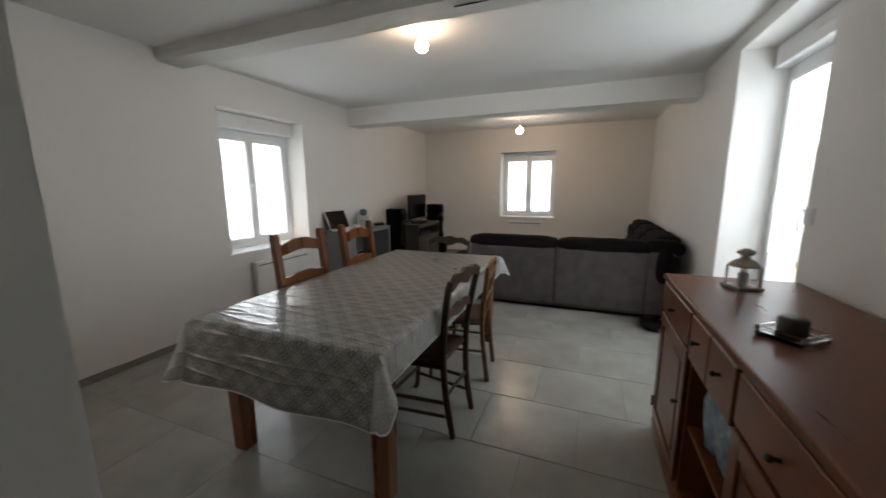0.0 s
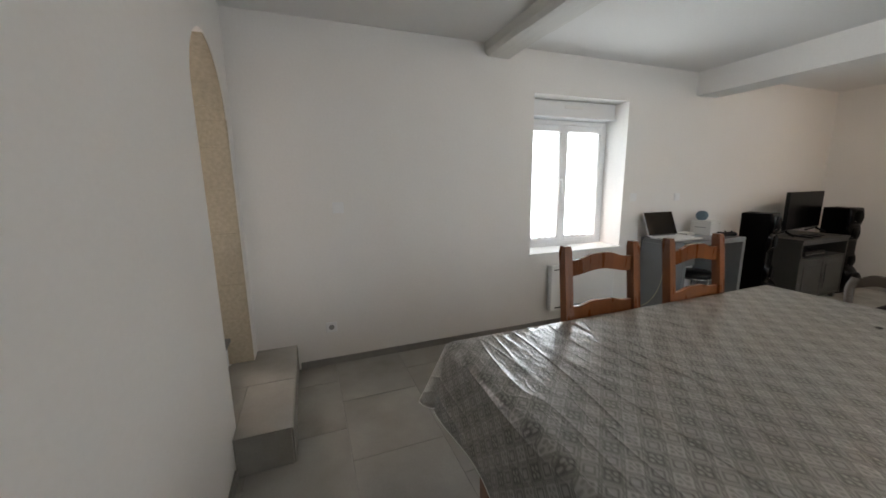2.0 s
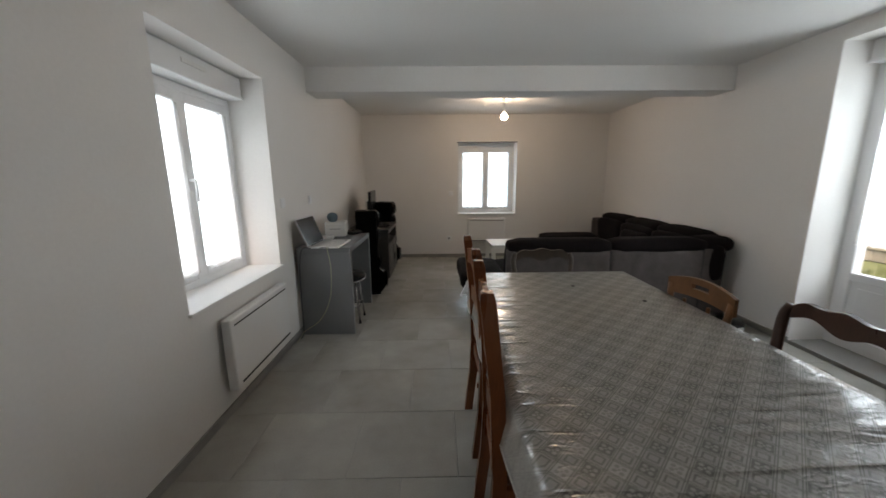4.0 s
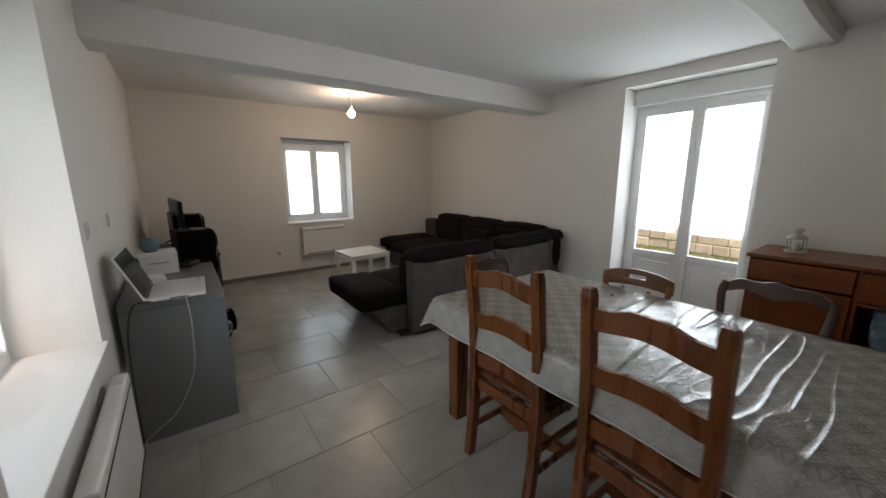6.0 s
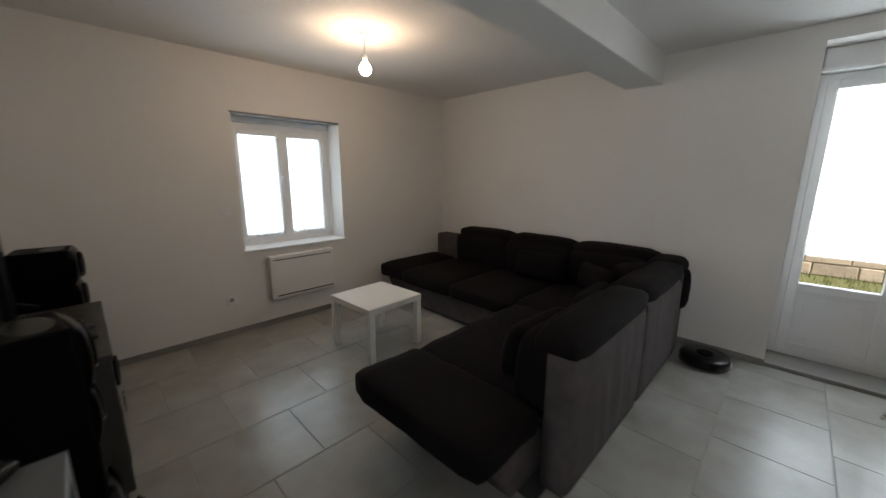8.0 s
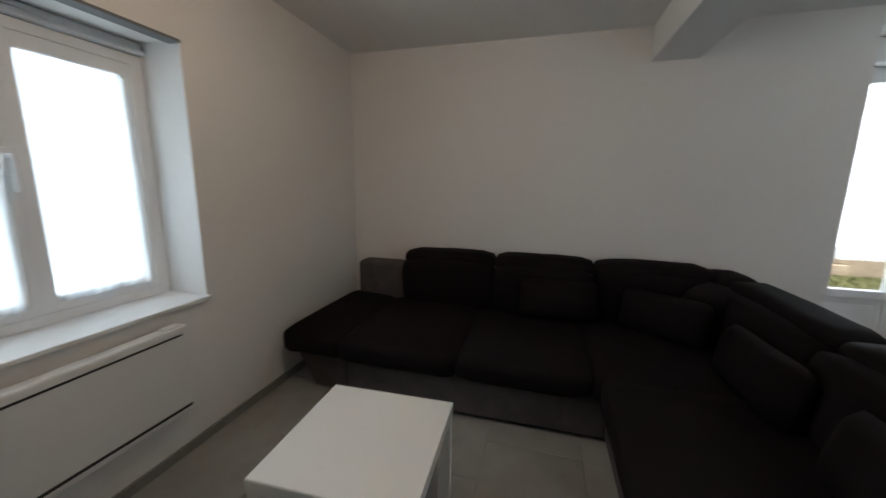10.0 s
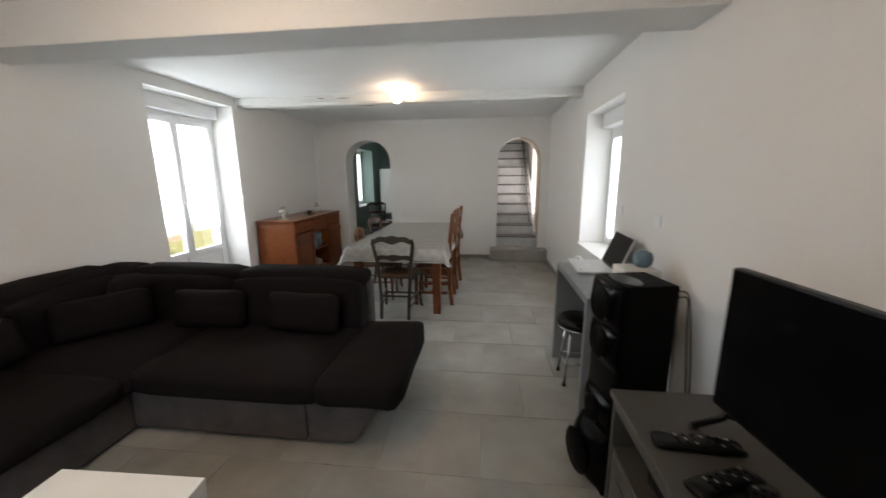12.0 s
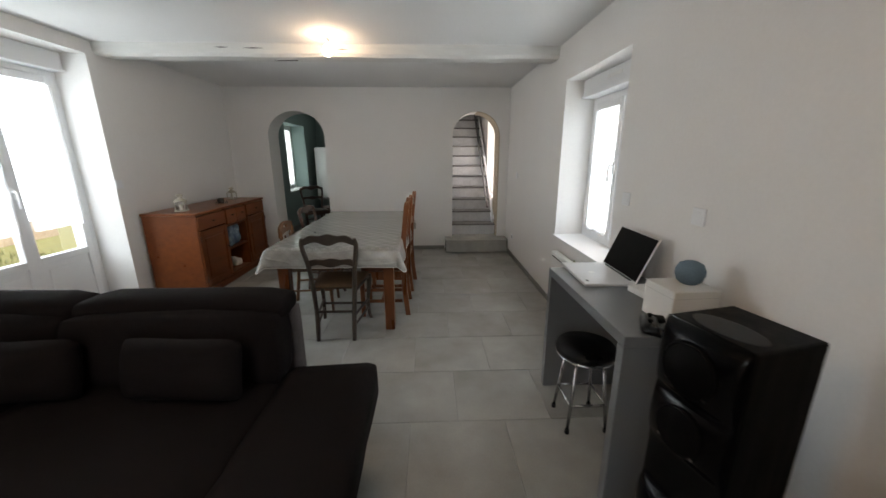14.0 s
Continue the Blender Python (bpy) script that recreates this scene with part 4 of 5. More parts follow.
def pine_chair(m):
    """Local: the seat looks along +y, the back stands at y = 0."""
    c = thing("ladder_back_chair", m, "orange-stained pine ladder-back chair with brown leatherette seat at the table", "chair", "dining chairs")
    hw = 0.195
    for s in (-1, 1):
        x = s * hw
        b = bmesh.new()
        rings = []
        for z, y in ((0, -0.035), (0.25, -0.008), (0.46, 0.0), (0.75, -0.012), (1.045, -0.045), (1.07, -0.048)):
            k = 0.020 if z < 1.06 else 0.016
            rings.append([b.verts.new((x + a * k, y + bb * (k + 0.002), z)) for a, bb in ((-1, -1), (1, -1), (1, 1), (-1, 1))])
        for lo, hi in zip(rings, rings[1:]):
            for i in range(4):
                b.faces.new((lo[i], lo[(i + 1) % 4], hi[(i + 1) % 4], hi[i]))
        b.faces.new(rings[0][::-1]), b.faces.new(rings[-1])
        part("rear_post", b, M_PINE, c)
        part("front_leg", box(x * 1.07 - 0.020, x * 1.07 + 0.020, 0.36, 0.40, 0, 0.44, 0.004), M_PINE, c)
        part("side_rail", box(x * 1.03 - 0.012, x * 1.03 + 0.012, 0.021, 0.359, 0.375, 0.435, 0.003), M_PINE, c)
        part("stretcher", box(x * 1.03 - 0.010, x * 1.03 + 0.010, 0.016, 0.359, 0.13, 0.16, 0.003), M_PINE, c)
        part("stretcher", box(x * 1.03 - 0.010, x * 1.03 + 0.010, 0.016, 0.359, 0.24, 0.27, 0.003), M_PINE, c)
    part("front_rail", box(-hw * 1.07 + 0.021, hw * 1.07 - 0.021, 0.368, 0.392, 0.375, 0.435, 0.003), M_PINE, c)
    part("rear_rail", box(-hw + 0.021, hw - 0.021, -0.010, 0.014, 0.375, 0.435, 0.003), M_PINE, c)
    part("cross_stretcher", prism([(-hw, 0), (-0.06, -0.03), (0.0, 0.01), (0.06, -0.03), (hw, 0), (hw, 0.05), (-hw, 0.05)], 0.02, Matrix.Translation((0, 0.19, 0.125))), M_PINE, c)
    for z, y, a in ((0.505, -0.004, 0.022), (0.715, -0.016, 0.022), (0.928, -0.039, 0.030)):
        part("slat", merge(bmesh.new(), slat(2 * hw - 0.036, 0.075, a, 0.018), Matrix.Translation((0, y - 0.009, z))), M_PINE, c)
    part("seat", soft_box(-hw - 0.005, hw + 0.005, 0.018, 0.385, 0.432, 0.475, 0.018, 0.012, 3), M_LEATHER, c, "brown leatherette seat pad", smooth=True)
    return c


c1 = pine_chair(pose(1.455, 1.695, 0, 0, 0, -93))
copy_thing(c1, pose(1.475, 2.315, 0, 0, 0, -89))


def curvy_chair(m, wood, seat_mat, label, h=0.90, seat_label="woven rush seat"):
    """A provincial chair with a serpentine top rail; local +y is forward, back at y = 0."""
    c = thing("provincial_chair", m, label, "chair", "dining chairs")
    hw, tw = 0.165, 0.205
    for s in (-1, 1):
        pts = curve([(s * 0.145, -0.045, 0.0), (s * 0.150, -0.01, 0.22), (s * hw, 0.0, 0.45), (s * 0.178, -0.012, 0.62), (s * tw, -0.045, h - 0.10), (s * (tw - 0.012), -0.06, h - 0.035)], 5)
        part("rear_post", tube(pts, [0.019 if p.z > 0.05 else 0.017 for p in pts], 8), wood, c, smooth=True)
        pts = curve([(s * 0.215, 0.385, 0.0), (s * 0.205, 0.365, 0.05), (s * 0.200, 0.355, 0.20), (s * 0.215, 0.375, 0.36), (s * 0.212, 0.37, 0.43)], 5)
        part("front_leg", tube(pts, [0.015 + 0.010 * max(0, (p.z - 0.2) / 0.23) for p in pts], 8), wood, c, smooth=True)
        part("side_rail", tube([(s * hw, 0.0, 0.415), (s * 0.208, 0.37, 0.415)], 0.016, 8), wood, c)
        part("stretcher", tube([(s * 0.152, -0.005, 0.20), (s * 0.200, 0.355, 0.20)], 0.011, 8), wood, c)
        part("stretcher", tube([(s * 0.150, -0.015, 0.12), (s * 0.202, 0.357, 0.12)], 0.010, 8), wood, c)
    part("front_rail", prism([(-0.20, 0), (-0.10, 0.008), (0, -0.016), (0.10, 0.008), (0.20, 0), (0.20, 0.05), (-0.20, 0.05)], 0.022, Matrix.Translation((0, 0.36, 0.385))), wood, c)
    part("front_stretcher", tube([(-0.20, 0.357, 0.16), (0.20, 0.357, 0.16)], 0.011, 8), wood, c)
    part("rear_stretcher", tube([(-0.15, -0.008, 0.24), (0.15, -0.008, 0.24)], 0.010, 8), wood, c)
    n = 24
    xs = [-tw + 0.004 + (2 * tw - 0.008) * i / n for i in range(n + 1)]

    def up(x):
        u = x / tw
        return 0.030 * math.cos(u * math.pi / 2) + 0.010 * math.cos(u * 3 * math.pi)

    def dn(x):
        u = x / tw
        return -0.014 * math.cos(u * 2 * math.pi) - 0.006

    top = prism([(x, dn(x)) for x in xs] + [(x, 0.045 - 0.03 * abs(x / tw) ** 6 + up(x) * 0.6) for x in xs[::-1]], 0.022)
    part("top_rail", merge(bmesh.new(), top, Matrix.Translation((0, -0.072, h - 0.065))), wood, c)
    xm = [-0.176 + 0.352 * i / n for i in range(n + 1)]
    mid = prism([(x, dn(x) * 0.8) for x in xm] + [(x, 0.035 + up(x) * 0.5) for x in xm[::-1]], 0.018)
    part("middle_rail", merge(bmesh.new(), mid, Matrix.Translation((0, -0.026, h - 0.255))), wood, c)
    b = soft_box(-0.215, 0.215, 0.005, 0.39, 0.425, 0.458, 0.014, 0.006, 2)
    for v in b.verts:
        v.co.x *= 0.80 + 0.20 * v.co.y / 0.39
    part("seat", b, seat_mat, c, seat_label, smooth=True)
    return c


curvy_chair(pose(2.547, 1.640, 0, 0, 0, 87), M_DARKWOOD, M_SEATD, "dark walnut provincial chair with curved back at the table", 0.93, "dark leather seat")
curvy_chair(pose(1.995, 2.945, 0, 0, 0, 180), M_GREYWOOD, M_RUSH, "weathered grey-brown provincial chair with rush seat at the table end", 0.89)


def cafe_chair(m):
    c = thing("cafe_chair", m, "honey-coloured wooden chair with slotted top rail at the table", "chair", "dining chairs")
    for s in (-1, 1):
        pts = curve([(s * 0.15, -0.04, 0.0), (s * 0.16, 0.0, 0.42), (s * 0.185, -0.04, 0.80)], 5)
        part("rear_post", tube(pts, 0.017, 8), M_HONEY, c, smooth=True)
        part("front_leg", tube([(s * 0.175, 0.37, 0.0), (s * 0.165, 0.35, 0.43)], [0.013, 0.019], 8), M_HONEY, c, smooth=True)
        part("spindle", tube([(s * 0.07, -0.005, 0.46), (s * 0.075, -0.03, 0.745)], 0.009, 8), M_HONEY, c)
        part("stretcher", tube([(s * 0.155, -0.02, 0.22), (s * 0.17, 0.36, 0.22)], 0.010, 8), M_HONEY, c)
    n = 16
    top, low = [], []
    for i in range(n + 1):
        u = 2 * i / n - 1
        top.append((0.205 * u, 0.085 + 0.035 * (1 - u * u)))
        low.append((0.205 * u, 0.0 + 0.018 * (1 - u * u)))
    b = bmesh.new()
    for k in range(n):
        (xa, la), (xb, lb), (xt, ta), (xu, tb) = low[k], low[k + 1], top[k], top[k + 1]
        if 6 <= k <= 9:
            ha, hb = (la + ta) / 2 + 0.005, (lb + tb) / 2 + 0.005
            prism([(xa, la), (xb, lb), (xb, hb - 0.012), (xa, ha - 0.012)], 0.02, None, b)
            prism([(xa, ha + 0.014), (xb, hb + 0.014), (xb, tb), (xa, ta)], 0.02, None, b)
        else:
            prism([(xa, la), (xb, lb), (xb, tb), (xa, ta)], 0.02, None, b)
    bmesh.ops.remove_doubles(b, verts=b.verts, dist=0.0003)
    for v in b.verts:
        v.co.y += -0.30 * (v.co.x ** 2) * -1
    part("top_rail", merge(bmesh.new(), b, Matrix.Translation((0, -0.062, 0.745))), M_HONEY, c)
    part("cross_rail", tube([(-0.17, -0.02, 0.60), (0.17, -0.02, 0.60)], 0.012, 8), M_HONEY, c)
    part("front_stretcher", tube([(-0.17, 0.36, 0.18), (0.17, 0.36, 0.18)], 0.010, 8), M_HONEY, c)
    b = soft_box(-0.20, 0.20, 0.0, 0.385, 0.42, 0.452, 0.014, 0.004, 5)
    part("seat", b, M_RUSH, c, "pale straw seat", smooth=True)
    return c


cafe_chair(pose(2.555, 2.27, 0, 0, 0, 90 + 6))

# ---- sideboard ----
SX0, SX1, SY0, SY1, SZ = 3.615, 4.15, 0.48, 1.97, 0.90
side = thing("sideboard", pose((SX0 + SX1) / 2, (SY0 + SY1) / 2, 0), "cherry-stained pine sideboard with open centre shelves", "sideboard")
wpart("top", box(SX0 - 0.02, SX1, SY0 - 0.02, SY1 + 0.02, SZ - 0.028, SZ, 0.008, 3), M_CHERRY, side)
wpart("plinth", box(SX0 - 0.012, SX1, SY0 - 0.012, SY1 + 0.012, 0, 0.075, 0.010, 2), M_CHERRY, side)
for y0, y1 in ((SY0, SY0 + 0.02), (SY1 - 0.02, SY1), (0.975, 0.993), (1.432, 1.45)):
    wpart("side_panel", box(SX0, SX1, y0, y1, 0.076, SZ - 0.029, 0.002, 1), M_CHERRY, side)
wpart("back_board", box(SX1 - 0.012, SX1 - 0.002, SY0 + 0.021, SY1 - 0.021, 0.076, SZ - 0.029), M_CHERRY, side)
wpart("bottom_board", box(SX0 + 0.004, SX1 - 0.013, SY0 + 0.021, SY1 - 0.021, 0.077, 0.095), M_CHERRY, side)
wpart("shelf", box(SX0 + 0.012, SX1 - 0.013, 0.994, 1.431, 0.375, 0.393, 0.002, 1), M_CHERRY, side)
wpart("rail", box(SX0 + 0.002, SX1 - 0.013, 0.994, 1.431, 0.655, 0.672, 0.002, 1), M_CHERRY, side)


def knob(x, y, z, parent):
    wpart("knob", lathe([(0.007, 0.0), (0.005, 0.010), (0.010, 0.016), (0.011, 0.022), (0.005, 0.027)], 12, Matrix.Translation((x, y, z)) @ pose(0, 0, 0, 0, -90, 0)), M_DARKWOOD, parent, "small dark turned knob", smooth=True)


def panel_door(y0, y1, z0, z1, ky):
    f = 0.058
    b = box(SX0 - 0.016, SX0 - 0.001, y0, y0 + f, z0, z1, 0.003, 1)
    box(SX0 - 0.016, SX0 - 0.001, y1 - f, y1, z0, z1, 0.003, 1, bm=b)
    box(SX0 - 0.016, SX0 - 0.001, y0 + f, y1 - f, z0, z0 + f, 0.003, 1, bm=b)
    box(SX0 - 0.016, SX0 - 0.001, y0 + f, y1 - f, z1 - f, z1, 0.003, 1, bm=b)
    d = wpart("door", b, M_CHERRY, side)
    wpart("door_panel", box(SX0 - 0.008, SX0 - 0.002, y0 + f, y1 - f, z0 + f, z1 - f), M_CHERRY, d)
    wpart("raised_field", box(SX0 - 0.014, SX0 - 0.0085, y0 + f + 0.025, y1 - f - 0.025, z0 + f + 0.025, z1 - f - 0.025, 0.005, 1), M_CHERRY, d)
    knob(SX0 - 0.016, ky, (z0 + z1) / 2 + 0.05, d)
    return d


panel_door(1.457, SY1 - 0.006, 0.10, 0.70, 1.50)
panel_door(SY0 + 0.006, 0.968, 0.10, 0.70, 0.93)
for y0, y1 in ((1.457, SY1 - 0.006), (1.217, 1.436), (0.989, 1.210), (SY0 + 0.006, 0.968)):
    d = wpart("drawer", box(SX0 - 0.016, SX0 + 0.25, y0, y1, 0.715 if y1 - y0 > 0.3 else 0.682, 0.862, 0.004, 1), M_CHERRY, side)
    knob(SX0 - 0.016, (y0 + y1) / 2, 0.785, d)
for y in (1.457, 0.968):
    for z in (0.18, 0.62):
        wpart("hinge", cyl(0.006, 0.006, z - 0.03, z + 0.03, 8, Matrix.Translation((SX0 - 0.020, SY1 - 0.01 if y > 1 else SY0 + 0.01, 0))), M_DARKWOOD, side)


def packet(m, w, d, h, material, label, name="plastic_packet", category="packet"):
    b = soft_box(-w / 2, w / 2, -d / 2, d / 2, 0, h, min(w, d, h) * 0.3, 0.01, w * 31)
    for v in b.verts:
        v.co += 0.022 * noise.noise_vector(v.co * 11) + 0.008 * noise.noise_vector(v.co * 30)
        v.co.z = max(v.co.z, 0.0)
    o = part(name, b, material, smooth=True)
    o.matrix_basis = m
    return tagged(o, label, category)


packet(pose(3.715, 1.20, 0.394, 0, 0, 8), 0.12, 0.30, 0.25, M_BAG, "crumpled pale blue plastic packet on the sideboard shelf")
packet(pose(3.76, 1.12, 0.096, 0, 0, -8), 0.14, 0.10, 0.09, M_PAPER, "white paper packet on the lower sideboard shelf", "paper_packet")
packet(pose(3.84, 1.32, 0.096, 0, 0, 30), 0.08, 0.07, 0.15, M_PAPER, "small white carton on the lower sideboard shelf", "carton", "carton")


def lantern(m, k=1.0):
    o = thing("candle_lantern", m, "small cream metal candle lantern with glass sides on the sideboard", "lantern", "candle lanterns")
    part("base", box(-0.055 * k, 0.055 * k, -0.055 * k, 0.055 * k, 0, 0.014 * k, 0.004), M_CREAM, o)
    for sx in (-1, 1):
        for sy in (-1, 1):
            part("post", box(sx * 0.042 * k - 0.004, sx * 0.042 * k + 0.004, sy * 0.042 * k - 0.004, sy * 0.042 * k + 0.004, 0.014 * k, 0.10 * k), M_CREAM, o)
    for sx in (-1, 1):
        part("pane", box(sx * 0.042 * k - 0.001, sx * 0.042 * k + 0.001, -0.037 * k, 0.037 * k, 0.015 * k, 0.099 * k), M_CLEAR, o)
    part("roof", lathe([(0.060 * k, 0.10 * k), (0.058 * k, 0.108 * k), (0.040 * k, 0.125 * k), (0.020 * k, 0.135 * k), (0.018 * k, 0.150 * k)], 16), M_CREAM, o, smooth=True)
    part("cap", lathe([(0.020 * k, 0.150 * k), (0.034 * k, 0.158 * k), (0.030 * k, 0.170 * k), (0.010 * k, 0.180 * k)], 16), M_CREAM, o, smooth=True)
    part("candle", lathe([(0.020 * k, 0.0145 * k), (0.020 * k, 0.068 * k), (0.004 * k, 0.069 * k)], 12), M_WAX, o)
    return o


lantern(pose(3.86, 1.78, SZ, 0, 0, 20))
lantern(pose(3.90, 0.70, SZ, 0, 0, -15), 0.9)
dish = thing("glass_dish", pose(3.785, 1.175, SZ, 0, 0, 38), "square clear glass candle dish on the sideboard", "dish")
bm = box(-0.062, 0.062, -0.062, 0.062, 0, 0.012, 0.004, 2)
for x0, x1, y0, y1 in ((-0.062, -0.052, -0.062, 0.062), (0.052, 0.062, -0.062, 0.062), (-0.0515, 0.0515, -0.062, -0.052), (-0.0515, 0.0515, 0.052, 0.062)):
    box(x0, x1, y0, y1, 0.0125, 0.030, 0.003, 2, bm=bm)
part("bowl", bm, M_CLEAR, dish)
cup = part("dark_candle", lathe([(0.034, 0), (0.037, 0.006), (0.036, 0.050), (0.030, 0.055), (0.004, 0.052)], 20), M_GREYWOOD, smooth=True)
cup.matrix_basis = pose(3.785, 1.175, SZ + 0.0125)
tagged(cup, "thick dark brown candle standing in the glass dish", "candle")

# ---- robot vacuum ----
rob = thing("robot_vacuum", pose(3.90, 3.64, 0, 0, 0, 10), "flat round black robot vacuum on the floor by the sofa", "robot vacuum")
part("body", lathe([(0.150, 0.012), (0.165, 0.020), (0.167, 0.065), (0.155, 0.082), (0.02, 0.086)], 32), M_BLACK, rob, smooth=True)
part("label", box(-0.050, 0.040, -0.1695, -0.160, 0.030, 0.058), M_PAPER, rob, "small white label")
part("top_disc", lathe([(0.055, 0.084), (0.055, 0.094), (0.045, 0.097)], 24), M_BLACKV, rob)

# ---- desk corner ----
DX1, DY0, DY1, DZ = 0.495, 3.60, 4.47, 0.80
desk = thing("console_desk", pose(0.26, 4.03, 0), "plain grey laminate console desk against the wall", "desk")
wpart("desktop", box(0.03, DX1, DY0, DY1, DZ - 0.045, DZ, 0.002, 1), M_GREYLAM, desk)
wpart("side_panel", box(0.03, DX1, DY0, DY0 + 0.045, 0, DZ - 0.046, 0.002, 1), M_GREYLAM, desk)
wpart("side_panel", box(0.03, DX1, DY1 - 0.045, DY1, 0, DZ - 0.046, 0.002, 1), M_GREYLAM, desk)
wpart("modesty_panel", box(0.035, 0.053, DY0 + 0.046, DY1 - 0.046, 0.42, DZ - 0.046), M_GREYLAM, desk)

lap = thing("laptop", pose(0.285, 3.755, DZ, 0, 0, -2), "open silver laptop with a dark screen on the desk", "laptop")
part("base", box(-0.13, 0.13, -0.195, 0.195, 0.002, 0.018, 0.005, 2), M_ALU, lap)
part("hinge", tube([(-0.128, -0.15, 0.016), (-0.128, 0.15, 0.016)], 0.008, 8), M_BLACK, lap, "black hinge bar")
part("emblem", lathe([(0.018, 0.018), (0.016, 0.0187)], 16, Matrix.Translation((0.02, 0.0, 0))), M_WHITE, lap)
TILT = pose(-0.132, 0, 0.014, 0, -22, 0)
lid = part("lid", merge(bmesh.new(), box(-0.004, 0.004, -0.195, 0.195, 0.0, 0.255, 0.003, 1), TILT), M_ALU, lap)
part("screen", merge(bmesh.new(), box(0.0042, 0.0055, -0.188, 0.188, 0.010, 0.247), TILT), M_SCREEN, lid, "dark glossy screen")
part("ports", box(-0.03, 0.05, -0.1955, -0.1945, 0.006, 0.013), M_SLOT, lap)
part("badge", box(0.095, 0.105, 0.13, 0.155, 0.0182, 0.0188), M_SLOT, lap)

bx = thing("card_box", pose(0.19, 4.315, DZ, 0, 0, 4), "white cardboard box standing on the desk", "box")
part("body", box(-0.10, 0.10, -0.085, 0.085, 0, 0.148, 0.003, 1), M_CARD, bx)
part("print", box(-0.055, 0.055, -0.0865, -0.0855, 0.075, 0.082), M_PRINT, bx, "faint grey line of print")
part("lid_line", box(-0.1003, 0.1003, -0.0853, 0.0853, 0.118, 0.1188), M_PRINT, bx)
ball = thing("round_speaker", pose(0.155, 4.30, DZ + 0.148), "round blue-grey fabric smart speaker on a white box", "speaker")
part("body", lathe([(0.030, 0.0), (0.046, 0.014), (0.055, 0.040), (0.054, 0.060), (0.043, 0.083), (0.022, 0.094), (0.004, 0.096)], 24), M_BLUEBALL, ball, smooth=True)
rt = thing("router_box", pose(0.165, 4.06, DZ, 0, 0, 8), "small flat white router box on the desk", "router")
part("body", box(-0.055, 0.055, -0.07, 0.07, 0, 0.032, 0.006, 2), M_CARD, rt)
gp = thing("game_controller", pose(0.365, 4.405, DZ, 0, 0, 60), "black game controller lying on the desk edge", "controller")
part("body", soft_box(-0.075, 0.075, -0.028, 0.028, 0.002, 0.036, 0.016, 0.004, 7), M_BLACK, gp, smooth=True)
for s in (-1, 1):
    part("grip", tube([(s * 0.055, 0.0, 0.02), (s * 0.072, 0.045, 0.018), (s * 0.078, 0.075, 0.016)], [0.020, 0.018, 0.012], 8), M_BLACK, gp, smooth=True)
    part("stick", lathe([(0.006, 0.034), (0.006, 0.044), (0.010, 0.046), (0.009, 0.050)], 10, Matrix.Translation((s * 0.03, 0.0, 0))), M_BLACKV, gp)


def cable(points, r, material, label, n=8):
    o = part("cable", tube(curve(points, n), r, 6), material, smooth=True)
    return tagged(o, label, "cable", "cables")


cable([(0.315, 3.555, 0.81), (0.318, 3.53, 0.805), (0.325, 3.575, 0.62), (0.30, 3.58, 0.35), (0.20, 3.57, 0.15), (0.06, 3.55, 0.05), (0.05, 3.40, 0.012)], 0.0035, M_CABLEY, "pale yellow network cable hanging from the laptop")
cable([(0.17, 3.565, 0.808), (0.10, 3.55, 0.80), (0.06, 3.57, 0.66), (0.045, 3.585, 0.40), (0.045, 3.57, 0.05), (0.05, 3.50, 0.01)], 0.004, M_CABLEK, "black power cable hanging from the laptop")
cable([(0.10, 4.44, 0.80), (0.06, 4.53, 0.84), (0.05, 4.60, 0.86), (0.06, 4.64, 0.76), (0.05, 4.70, 0.3), (0.05, 4.68, 0.01)], 0.004, M_CABLEK, "black cable looping behind the loudspeaker")
cable([(0.10, 4.44, 0.79), (0.04, 4.54, 0.88), (0.04, 4.62, 0.80), (0.05, 4.72, 0.4), (0.04, 4.72, 0.01)], 0.004, M_CABLEK, "black cable looping behind the loudspeaker")
cable([(0.12, 5.00, 0.55), (0.07, 5.06, 0.48), (0.10, 5.10, 0.36), (0.06, 5.12, 0.1), (0.06, 5.10, 0.01)], 0.004, M_CABLEK, "black cable hanging behind the loudspeaker")

stool = thing("bar_stool", pose(0.385, 3.95, 0), "low round stool with black seat and chrome legs under the desk", "stool")
part("seat", lathe([(0.150, 0.430), (0.158, 0.440), (0.158, 0.463), (0.145, 0.477), (0.02, 0.481)], 28), M_BLACK, stool, "round black padded seat", smooth=True)
part("seat_ring", lathe([(0.150, 0.417), (0.154, 0.423), (0.150, 0.430)], 28), M_CHROME, stool, smooth=True)
for i in range(4):
    a = radians(45 + 90 * i)
    top, low = (0.10 * math.cos(a), 0.10 * math.sin(a), 0.421), (0.150 * math.cos(a), 0.150 * math.sin(a), 0.012)
    g = part("leg", tube([top, low], 0.009, 10), M_CHROME, stool, smooth=True)
    part("rubber_foot", cyl(0.013, 0.013, 0, 0.02, 10, Matrix.Translation((low[0], low[1], 0))), M_BLACK, g)
    b2 = radians(45 + 90 * (i + 1))
    k = 0.136
    part("stretcher", tube([(k * math.cos(a), k * math.sin(a), 0.16), (k * math.cos(b2), k * math.sin(b2), 0.16)], 0.007, 8), M_CHROME, stool, smooth=True)

# ---- tower loudspeakers ----


